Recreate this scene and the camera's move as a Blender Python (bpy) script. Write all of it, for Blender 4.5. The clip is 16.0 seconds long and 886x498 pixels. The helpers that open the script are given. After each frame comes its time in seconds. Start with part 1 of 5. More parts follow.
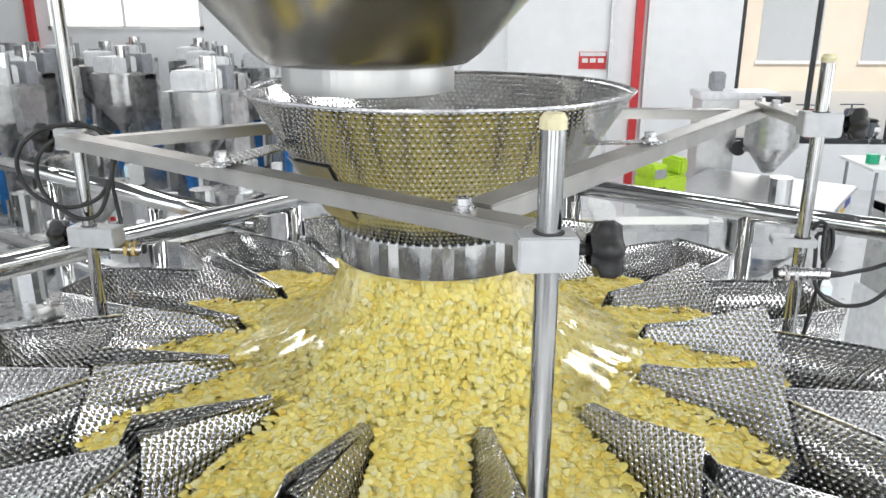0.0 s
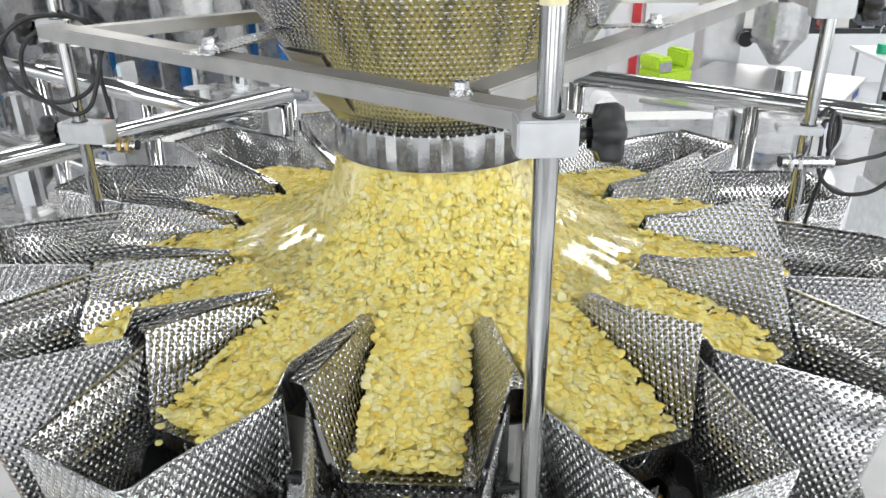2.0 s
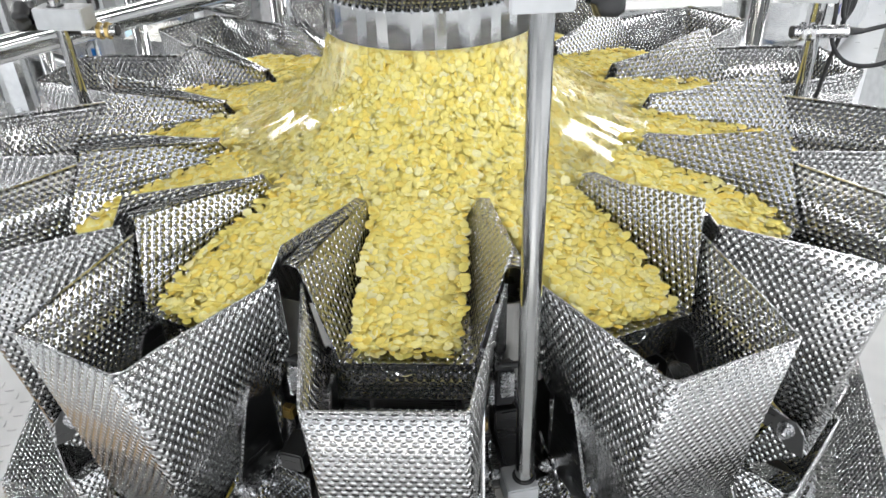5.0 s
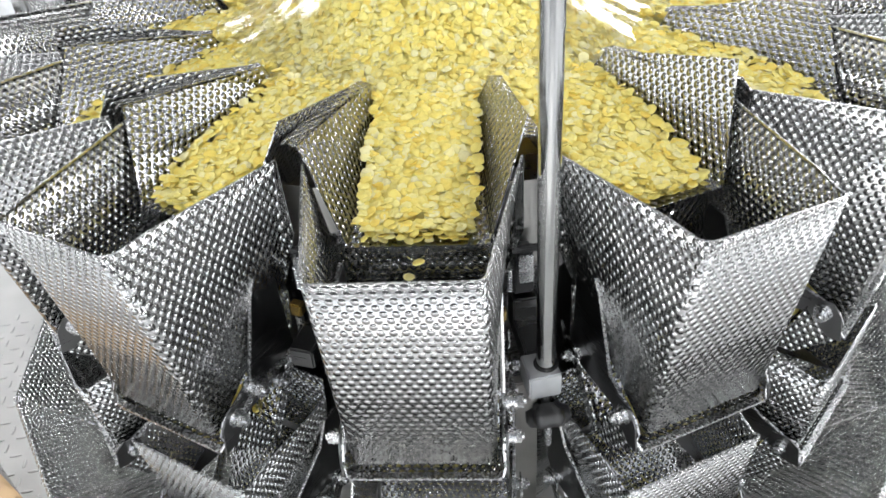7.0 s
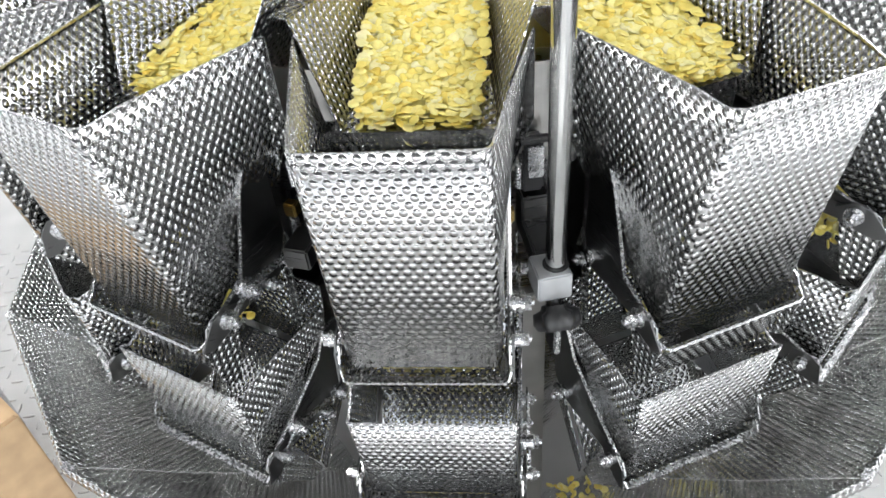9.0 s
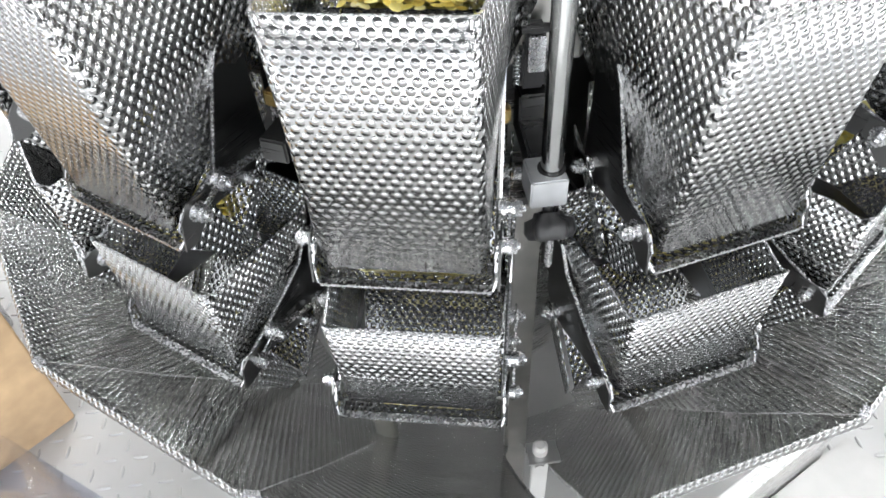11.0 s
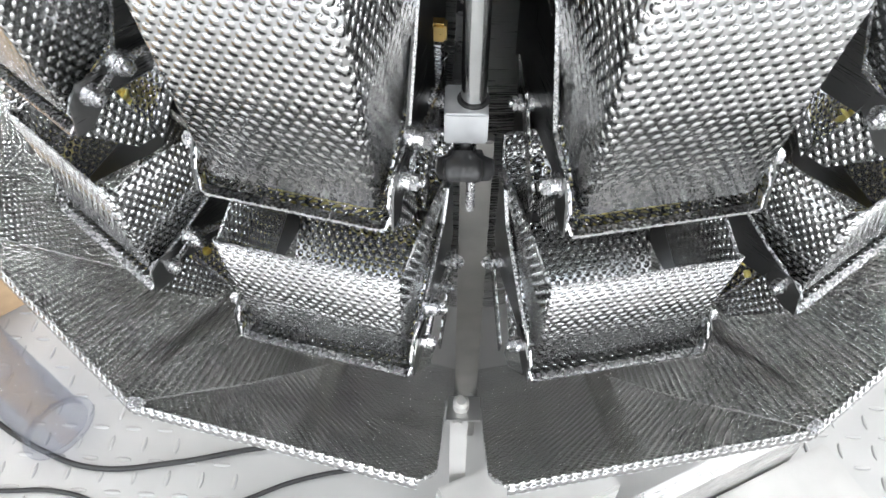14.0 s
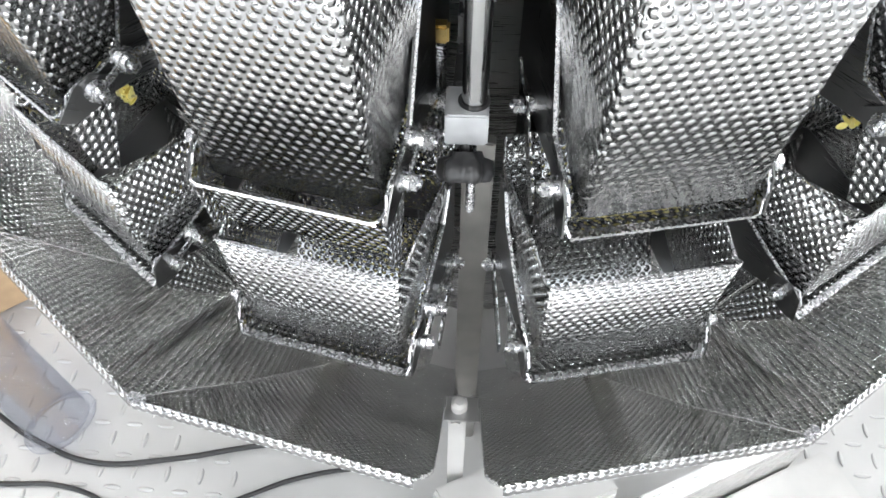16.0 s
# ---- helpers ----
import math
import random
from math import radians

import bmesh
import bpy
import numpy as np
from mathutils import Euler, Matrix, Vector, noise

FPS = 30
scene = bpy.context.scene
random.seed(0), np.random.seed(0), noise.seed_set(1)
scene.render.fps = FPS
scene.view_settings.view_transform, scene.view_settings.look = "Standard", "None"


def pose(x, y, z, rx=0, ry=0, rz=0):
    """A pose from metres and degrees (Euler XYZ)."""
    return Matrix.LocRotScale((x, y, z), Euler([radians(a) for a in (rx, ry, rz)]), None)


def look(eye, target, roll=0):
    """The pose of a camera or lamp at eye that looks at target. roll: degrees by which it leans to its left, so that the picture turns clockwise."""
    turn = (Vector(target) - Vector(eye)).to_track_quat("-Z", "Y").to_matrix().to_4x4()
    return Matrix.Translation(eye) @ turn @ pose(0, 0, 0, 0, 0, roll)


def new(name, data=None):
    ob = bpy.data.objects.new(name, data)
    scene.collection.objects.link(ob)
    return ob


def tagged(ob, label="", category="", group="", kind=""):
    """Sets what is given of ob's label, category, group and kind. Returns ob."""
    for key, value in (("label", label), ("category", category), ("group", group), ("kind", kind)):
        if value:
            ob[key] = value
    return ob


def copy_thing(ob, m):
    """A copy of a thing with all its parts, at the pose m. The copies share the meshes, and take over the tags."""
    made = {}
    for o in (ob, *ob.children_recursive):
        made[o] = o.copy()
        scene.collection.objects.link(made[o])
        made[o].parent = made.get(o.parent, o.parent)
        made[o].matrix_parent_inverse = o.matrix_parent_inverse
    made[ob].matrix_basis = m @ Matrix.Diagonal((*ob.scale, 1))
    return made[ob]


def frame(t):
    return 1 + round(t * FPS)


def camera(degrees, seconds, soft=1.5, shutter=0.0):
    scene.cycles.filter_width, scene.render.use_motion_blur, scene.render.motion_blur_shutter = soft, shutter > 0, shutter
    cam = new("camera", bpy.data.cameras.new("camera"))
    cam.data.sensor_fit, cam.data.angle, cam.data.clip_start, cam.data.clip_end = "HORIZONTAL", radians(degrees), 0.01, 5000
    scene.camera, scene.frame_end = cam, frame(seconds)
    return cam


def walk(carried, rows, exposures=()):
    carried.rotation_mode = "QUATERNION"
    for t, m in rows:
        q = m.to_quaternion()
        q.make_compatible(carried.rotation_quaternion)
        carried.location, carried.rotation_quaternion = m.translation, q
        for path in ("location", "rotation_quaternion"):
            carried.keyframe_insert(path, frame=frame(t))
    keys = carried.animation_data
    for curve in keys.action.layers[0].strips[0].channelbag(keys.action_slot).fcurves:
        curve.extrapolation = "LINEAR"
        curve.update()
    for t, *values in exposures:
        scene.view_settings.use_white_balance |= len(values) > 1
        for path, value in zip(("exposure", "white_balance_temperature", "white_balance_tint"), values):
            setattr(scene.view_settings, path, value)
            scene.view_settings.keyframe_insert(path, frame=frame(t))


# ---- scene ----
cam = camera(60.40, 16.0)
ROWS = [  # seconds, place, turn
    (0.0, 0.0683, -1.0647, 3.3958, 72.48, -0.05, 3.35),
    (0.5, 0.0678, -1.0661, 3.3919, 70.59, 0.11, 3.41),
    (1.0, 0.0683, -1.0662, 3.3906, 68.52, 0.33, 3.42),
    (1.5, 0.0700, -1.0601, 3.3866, 66.60, 0.52, 3.32),
    (2.0, 0.0707, -1.0585, 3.3839, 64.91, 0.57, 3.20),
    (2.5, 0.0706, -1.0515, 3.3809, 63.14, 0.58, 2.84),
    (3.0, 0.0684, -1.0530, 3.3762, 61.90, 0.45, 2.63),
    (5.5, 0.0792, -1.0442, 3.3346, 56.25, 2.42, 3.01),
    (6.0, 0.0785, -1.0402, 3.3109, 54.96, 3.11, 3.05),
    (6.5, 0.0774, -1.0394, 3.2960, 53.88, 3.49, 2.80),
    (7.0, 0.0771, -1.0380, 3.2785, 52.90, 3.88, 2.76),
    (7.5, 0.0776, -1.0383, 3.2586, 52.20, 4.13, 2.91),
    (8.0, 0.0788, -1.0356, 3.2418, 51.31, 4.28, 3.10),
    (8.5, 0.0784, -1.0334, 3.2242, 50.47, 4.24, 3.37),
    (9.0, 0.0776, -1.0309, 3.2078, 49.22, 4.05, 3.52),
    (11.5, 0.1066, -1.0019, 3.1450, 43.28, 1.73, 7.48),
    (12.0, 0.1378, -0.9872, 3.1342, 42.43, 1.16, 9.41),
    (12.5, 0.1635, -0.9660, 3.1205, 41.07, 0.76, 11.43),
    (13.0, 0.1831, -0.9507, 3.1097, 40.25, 0.37, 13.08),
    (13.5, 0.1979, -0.9438, 3.1067, 39.54, 0.13, 14.38),
    (14.0, 0.2040, -0.9397, 3.1047, 39.03, -0.03, 15.29),
    (14.5, 0.2075, -0.9398, 3.1075, 39.03, -0.22, 15.67),
    (15.0, 0.2088, -0.9387, 3.1076, 39.03, -0.17, 15.94),
    (15.5, 0.2075, -0.9395, 3.1073, 39.11, -0.26, 16.09),
    (16.0, 0.2093, -0.9409, 3.1064, 39.16, -0.27, 16.23),
]
EXPOSURES = [(0.0, -0.24), (3.0, -0.12), (5.5, -0.02), (9.0, 0.28), (11.5, 0.55), (13.0, 0.65), (16.0, 0.65)]
walk(cam, [(t, pose(*p)) for t, *p in ROWS], EXPOSURES)

# ---------------------------------------------------------------- light
Z0 = 2.95            # height of the feed hoppers' rims over the hall floor
STEP = 360.0 / 14    # fourteen heads
DECK = 2.0           # height of the working platform

world = bpy.data.worlds.new("world")
scene.world = world
world.use_nodes = True
wn = world.node_tree.nodes
sky = wn.new("ShaderNodeTexSky")
sky.sky_type = "NISHITA"
sky.sun_disc = False
sky.sun_elevation, sky.sun_rotation = radians(47), radians(180)
wn["Background"].inputs[1].default_value = 0.12
world.node_tree.links.new(sky.outputs[0], wn["Background"].inputs[0])
sun = new("sun", bpy.data.lights.new("sun", "SUN"))
sun.data.energy, sun.data.angle, sun.data.color = 4.0, radians(0.5), (1, 0.95, 0.88)
sun.matrix_world = look((6, -34, 52), (6, 14, 0))


def area(name, size_x, size_y, power, eye, target, tint=(1, 1, 1)):
    lamp = new(name, bpy.data.lights.new(name, "AREA"))
    lamp.data.shape, lamp.data.size, lamp.data.size_y = "RECTANGLE", size_x, size_y
    lamp.data.energy, lamp.data.color = power, tint
    lamp.matrix_world = look(eye, target)
    return lamp


# daylight in the north and south openings, and the rows of ceiling lights
area("daylight_back", 4.6, 3.6, 100, (7.1, 13.8, 2.9), (7.1, 0, 2.2), (0.96, 0.98, 1))
for wx in (-6.0, 0.0, 6.0):
    area("daylight_front", 4.2, 5.0, 205, (wx, -8.8, 3.6), (wx, 0, 3.2), (0.93, 0.965, 1))
# two unseen side lights added to brighten the steel; no openings lie there
area("daylight_east", 9.0, 4.0, 190, (11.8, -1.5, 3.6), (0, -1.5, 3.0), (0.96, 0.98, 1))
area("daylight_west", 7.0, 2.8, 22, (-11.8, 0.5, 4.3), (0, 0.5, 3.2), (0.96, 0.98, 1))
LIGHT_ROWS = [(x, y) for x in (-6.0, -1.2, 3.6, 8.4) for y in (-4.5, 0.6, 5.7, 10.8)]
for lx, ly in LIGHT_ROWS:
    area("ceiling_lamp", 0.5, 3.4, 88, (lx, ly, 6.68), (lx, ly + 0.001, 0), (0.97, 0.985, 1))


# ---------------------------------------------------------------- materials
def material(name):
    m = bpy.data.materials.new(name)
    m.use_nodes = True
    return m, m.node_tree.nodes, m.node_tree.links, m.node_tree.nodes["Principled BSDF"]


def math_node(nodes, links, op, a, b=None, c=None):
    n = nodes.new("ShaderNodeMath")
    n.operation = op
    for i, v in enumerate((a, b, c)):
        if v is None:
            continue
        if isinstance(v, (int, float)):
            n.inputs[i].default_value = v
        else:
            links.new(v, n.inputs[i])
    return n.outputs[0]


def noise_out(nodes, links, scale, detail=4, coords=None, stretch=None):
    n = nodes.new("ShaderNodeTexNoise")
    n.inputs["Scale"].default_value, n.inputs["Detail"].default_value = scale, detail
    if coords is None:
        coords = nodes.new("ShaderNodeTexCoord").outputs["Object"]
    if stretch:
        mp = nodes.new("ShaderNodeMapping")
        mp.inputs["Scale"].default_value = stretch
        links.new(coords, mp.inputs[0])
        coords = mp.outputs[0]
    links.new(coords, n.inputs["Vector"])
    return n.outputs["Fac"]


def ramp(nodes, links, fac, stops):
    r = nodes.new("ShaderNodeValToRGB")
    while len(r.color_ramp.elements) < len(stops):
        r.color_ramp.elements.new(0.5)
    for e, (p, c) in zip(r.color_ramp.elements, stops):
        e.position, e.color = p, (*c, 1)
    links.new(fac, r.inputs[0])
    return r.outputs[0]


def remap(nodes, links, v, lo, hi):
    n = nodes.new("ShaderNodeMapRange")
    n.inputs["To Min"].default_value, n.inputs["To Max"].default_value = lo, hi
    links.new(v, n.inputs[0])
    return n.outputs[0]


def bump(nodes, links, height, bsdf, distance, strength=1.0, normal=None):
    b = nodes.new("ShaderNodeBump")
    b.inputs["Distance"].default_value, b.inputs["Strength"].default_value = distance, strength
    links.new(height, b.inputs["Height"])
    if normal is not None:
        links.new(normal, b.inputs["Normal"])
    links.new(b.outputs[0], bsdf.inputs["Normal"])
    return b.outputs[0]


def plain(name, color, rough=0.5, metal=0.0, vary=0.12, scale=18, relief=0.0004):
    """Paint, plastic or metal with a little unevenness in colour, gloss and relief."""
    m, n, l, b = material(name)
    f = noise_out(n, l, scale)
    dark = tuple(c * (1 - vary) for c in color)
    light = tuple(min(1, c * (1 + vary)) for c in color)
    l.new(ramp(n, l, f, [(0.3, dark), (0.7, light)]), b.inputs["Base Color"])
    g = noise_out(n, l, scale * 4)
    l.new(remap(n, l, g, max(0.02, rough * 0.75), min(1, rough * 1.25)), b.inputs["Roughness"])
    b.inputs["Metallic"].default_value = metal
    if relief:
        bump(n, l, g, b, relief, 0.4)
    return m


def dimpled(name, across=0.0092, along=0.0142, size=0.0034, steep=1.08, rough=0.18, tone=0.78):
    """Stainless sheet pressed with staggered rows of small domes; the UV map is in metres, and the domes' slopes give the normal."""
    m, n, l, b = material(name)
    sep = n.new("ShaderNodeSeparateXYZ")
    l.new(n.new("ShaderNodeUVMap").outputs[0], sep.inputs[0])
    slopes = [[], []]
    for shift in (0.0, 0.5):
        cells = []
        for axis, pitch, squash in ((0, across, 1.0), (1, along, 0.8)):
            f = math_node(n, l, "FRACT", math_node(n, l, "MULTIPLY_ADD", sep.outputs[axis], 1 / pitch, shift))
            cells.append(math_node(n, l, "MULTIPLY", math_node(n, l, "SUBTRACT", f, 0.5), pitch / size * squash))
        d2 = math_node(n, l, "ADD", math_node(n, l, "MULTIPLY", cells[0], cells[0]), math_node(n, l, "MULTIPLY", cells[1], cells[1]))
        h = math_node(n, l, "MINIMUM", math_node(n, l, "MULTIPLY", math_node(n, l, "MAXIMUM", math_node(n, l, "SUBTRACT", 1.0, d2), 0.0), 5.0), 1.0)
        for axis in (0, 1):
            slopes[axis].append(math_node(n, l, "MULTIPLY", math_node(n, l, "MULTIPLY", h, cells[axis]), steep))
    com = n.new("ShaderNodeCombineXYZ")
    for axis in (0, 1):
        l.new(math_node(n, l, "ADD", *slopes[axis]), com.inputs[axis])
    com.inputs[2].default_value = 1.0
    unit, half_ = n.new("ShaderNodeVectorMath"), n.new("ShaderNodeVectorMath")
    unit.operation, half_.operation = "NORMALIZE", "MULTIPLY_ADD"
    l.new(com.outputs[0], unit.inputs[0])
    l.new(unit.outputs[0], half_.inputs[0])
    half_.inputs[1].default_value = half_.inputs[2].default_value = (0.5, 0.5, 0.5)
    nm = n.new("ShaderNodeNormalMap")
    l.new(half_.outputs[0], nm.inputs["Color"])
    wide = noise_out(n, l, 11, 3)
    fine = noise_out(n, l, 150, 2)
    bump(n, l, wide, b, 0.0001, 1.0, nm.outputs[0])
    l.new(ramp(n, l, wide, [(0.3, (0.52 * tone, 0.52 * tone, 0.515 * tone)), (0.7, (0.66 * tone, 0.66 * tone, 0.655 * tone))]), b.inputs["Base Color"])
    l.new(remap(n, l, fine, rough * 0.75, rough * 1.35), b.inputs["Roughness"])
    b.inputs["Metallic"].default_value = 1.0
    return m


def brushed(name, color=(0.6, 0.6, 0.595), rough=0.28, stretch=(4, 4, 160), scale=6):
    """Smooth stainless steel with fine brushing and faint smears."""
    m, n, l, b = material(name)
    grain = noise_out(n, l, scale, 3, None, stretch)
    smear = noise_out(n, l, 7, 4)
    l.new(ramp(n, l, smear, [(0.25, tuple(c * 0.82 for c in color)), (0.75, color)]), b.inputs["Base Color"])
    mix = math_node(n, l, "MULTIPLY_ADD", smear, 0.5, math_node(n, l, "MULTIPLY", grain, 0.5))
    l.new(remap(n, l, mix, rough * 0.6, rough * 1.4), b.inputs["Roughness"])
    b.inputs["Metallic"].default_value = 1.0
    bump(n, l, grain, b, 0.0002, 0.06)
    return m


def flakes(name):
    m, n, l, b = material(name)
    geo = n.new("ShaderNodeNewGeometry")
    info = n.new("ShaderNodeObjectInfo")
    pick = math_node(n, l, "FRACT", math_node(n, l, "ADD", geo.outputs["Random Per Island"], info.outputs["Random"]))
    base = ramp(n, l, pick, [(0.0, (0.98, 0.78, 0.17)), (0.25, (0.99, 0.86, 0.25)), (0.62, (0.99, 0.89, 0.32)), (0.86, (0.99, 0.92, 0.44)), (1.0, (0.98, 0.93, 0.58))])
    spot = noise_out(n, l, 240, 2)
    mixer = n.new("ShaderNodeMix")
    mixer.data_type, mixer.blend_type = "RGBA", "MULTIPLY"
    mixer.inputs[0].default_value = 1.0
    l.new(base, mixer.inputs[6])
    l.new(ramp(n, l, spot, [(0.3, (0.94, 0.92, 0.85)), (0.6, (1, 1, 1))]), mixer.inputs[7])
    l.new(mixer.outputs[2], b.inputs["Base Color"])
    b.inputs["Roughness"].default_value = 0.55
    bump(n, l, spot, b, 0.0004, 0.35)
    # thin starchy flakes let some light through
    thin, both = n.new("ShaderNodeBsdfTranslucent"), n.new("ShaderNodeMixShader")
    l.new(mixer.outputs[2], thin.inputs[0])
    both.inputs[0].default_value = 0.25
    l.new(b.outputs[0], both.inputs[1])
    l.new(thin.outputs[0], both.inputs[2])
    l.new(both.outputs[0], n["Material Output"].inputs[0])
    return m


def clear(name, tint=(0.97, 0.98, 0.98), wrinkle=0.0006, most=0.22):
    """Thin clear plastic: see-through, with gloss towards grazing views."""
    m, n, l, b = material(name)
    n.remove(b)
    trans, gloss, mixs = n.new("ShaderNodeBsdfTransparent"), n.new("ShaderNodeBsdfGlossy"), n.new("ShaderNodeMixShader")
    fres = n.new("ShaderNodeFresnel")
    fres.inputs[0].default_value = 1.22
    trans.inputs[0].default_value, gloss.inputs[0].default_value = (*tint, 1), (1, 1, 1, 1)
    gloss.inputs["Roughness"].default_value = 0.13
    bp = n.new("ShaderNodeBump")
    bp.inputs["Distance"].default_value = wrinkle
    l.new(noise_out(n, l, 26, 3), bp.inputs["Height"])
    l.new(bp.outputs[0], gloss.inputs["Normal"])
    l.new(bp.outputs[0], fres.inputs["Normal"])
    l.new(math_node(n, l, "MINIMUM", math_node(n, l, "MULTIPLY", fres.outputs[0], 0.9), most), mixs.inputs[0])
    l.new(trans.outputs[0], mixs.inputs[1])
    l.new(gloss.outputs[0], mixs.inputs[2])
    l.new(mixs.outputs[0], n["Material Output"].inputs[0])
    return m


def glow(name, color, strength):
    m, n, l, b = material(name)
    b.inputs["Base Color"].default_value = (*color, 1)
    b.inputs["Emission Color"].default_value = (*color, 1)
    b.inputs["Emission Strength"].default_value = strength
    return m


DIMPLED = dimpled("dimpled_steel")
DIMPLED_SOFT = dimpled("dimpled_chute_steel", 0.0092, 0.0142, 0.003, 1.5, 0.16, 1.25)
STEEL = brushed("brushed_steel")
BIN_STEEL = brushed("bin_steel", (0.72, 0.7, 0.66), 0.22, (40, 40, 3), 5)
STEEL_UPRIGHT = brushed("upright_brushed_steel", (0.7, 0.7, 0.69), 0.42, (160, 160, 4))
DARK_STEEL = brushed("dark_steel", (0.16, 0.16, 0.16), 0.3)
ROD_STEEL = plain("ground_rod_steel", (0.44, 0.44, 0.435), 0.13, 1.0, 0.08, 30, 0.0001)
DIMPLED_WIDE = dimpled("dimpled_funnel_steel", 0.0098, 0.0156, 0.0029, 1.1, 0.16, 0.8)
CHROME = plain("polished_steel", (0.6, 0.6, 0.59), 0.09, 1.0, 0.06, 30, 0.0001)
ZINC = plain("zinc_plate", (0.58, 0.58, 0.59), 0.27, 1.0, 0.12, 90, 0.0001)
ALUMINIUM = plain("anodised_aluminium", (0.5, 0.51, 0.52), 0.5, 0.7, 0.08, 60, 0.0002)
BAR_STEEL = plain("bar_steel", (0.44, 0.43, 0.41), 0.36, 1.0, 0.12, 25, 0.0003)
BLACK = plain("black_plastic", (0.018, 0.018, 0.019), 0.38, 0.0, 0.25, 60, 0.0004)
RUBBER = plain("black_cable_sheath", (0.016, 0.016, 0.017), 0.48, 0.0, 0.2, 80, 0.0002)
BRASS = plain("brass", (0.6, 0.44, 0.18), 0.3, 1.0, 0.15, 70)
IVORY = plain("ivory_plastic", (0.72, 0.66, 0.42), 0.5, 0.0, 0.08, 60)
CHIPS = flakes("yellow_flakes")
CLEAR = clear("clear_plastic")
TREAD = plain("tread_plate_aluminium", (0.44, 0.44, 0.435), 0.52, 0.3, 0.06, 12, 0.0006)
FRAME_GREY = plain("grey_frame_steel", (0.45, 0.445, 0.435), 0.42, 0.3, 0.08, 15)
CARD = plain("cardboard", (0.52, 0.36, 0.21), 0.85, 0.0, 0.12, 30)
WHITE_WALL = plain("white_wall_panel", (0.82, 0.83, 0.84), 0.55, 0.0, 0.03, 3)
FLOOR_MAT = plain("pale_hall_floor", (0.58, 0.59, 0.6), 0.3, 0.0, 0.08, 2)
RED = plain("red_paint", (0.55, 0.03, 0.035), 0.45, 0.0, 0.1, 8)
GREEN = plain("lime_paint", (0.42, 0.62, 0.03), 0.4, 0.0, 0.08, 20)
BLUE = plain("blue_plastic", (0.03, 0.2, 0.55), 0.4, 0.0, 0.15, 20)
NAVY = plain("navy_label", (0.04, 0.06, 0.3), 0.5, 0.0, 0.15, 20)
WHITE = plain("white_paint", (0.8, 0.8, 0.79), 0.45, 0.0, 0.05, 20)
GREY = plain("grey_machine_paint", (0.3, 0.31, 0.33), 0.45, 0.2, 0.12, 12)
PALE_GREY = plain("pale_machine_paint", (0.7, 0.71, 0.72), 0.35, 0.15, 0.1, 12)
DARK_FRAME = plain("dark_window_frame", (0.03, 0.032, 0.036), 0.45, 0.2, 0.1, 20)
YELLOW = plain("yellow_paint", (0.75, 0.5, 0.03), 0.5, 0.0, 0.1, 20)
TEAL = plain("teal_liquid", (0.02, 0.42, 0.22), 0.3, 0.0, 0.1, 20)
AMBER = plain("amber_liquid", (0.75, 0.38, 0.03), 0.3, 0.0, 0.1, 20)
SCREEN = glow("lit_screen", (0.55, 0.75, 0.85), 0.5)
LAMP_GLOW = glow("lamp_diffuser", (1, 0.99, 0.97), 5)
ROOF = plain("grey_roof_sheet", (0.16, 0.165, 0.17), 0.6, 0.0, 0.15, 2)


# ---------------------------------------------------------------- mesh helpers
def place(name, bm, mat, m=None):
    me = bpy.data.meshes.new(name)
    bm.to_mesh(me)
    bm.free()
    me.materials.append(mat)
    ob = new(name, me)
    if m is not None:
        ob.matrix_basis = m
    return ob


def flat_uv(bm):
    """A UV map in metres for bent sheet: each flat side of it is unrolled on its own plane."""
    uv = bm.loops.layers.uv.verify()
    bm.normal_update()
    sides = []
    for f in sorted(bm.faces, key=lambda q: -q.calc_area()):
        n = next((q for q in sides if q.dot(f.normal) > 0.9), None)
        if n is None:
            n = f.normal.copy()
            sides.append(n)
        t = Vector((1, 0, 0)) - n * n.x if abs(n.z) > 0.9 else Vector((0, 0, 1)).cross(n)
        t.normalize()
        w = n.cross(t)
        for loop in f.loops:
            loop[uv].uv = (loop.vert.co.dot(t), loop.vert.co.dot(w))
    return bm


def part(name, bm, mat, parent, label="", m=None, solid=0.0, smooth=False):
    if mat in (DIMPLED, DIMPLED_SOFT):
        flat_uv(bm)
    ob = place(name, bm, mat, m)
    ob.parent = parent
    if label:
        ob["label"] = label
    if solid:
        mod = ob.modifiers.new("thickness", "SOLIDIFY")
        mod.thickness, mod.offset = solid, 0
    if smooth:
        for p in ob.data.polygons:
            p.use_smooth = len(p.vertices) <= 4
    return ob


def thing(name, label, category, group="", m=None, kind=""):
    ob = new(name)
    ob.empty_display_size = 0.05
    if m is not None:
        ob.matrix_basis = m
    return tagged(ob, label, category, group, kind)


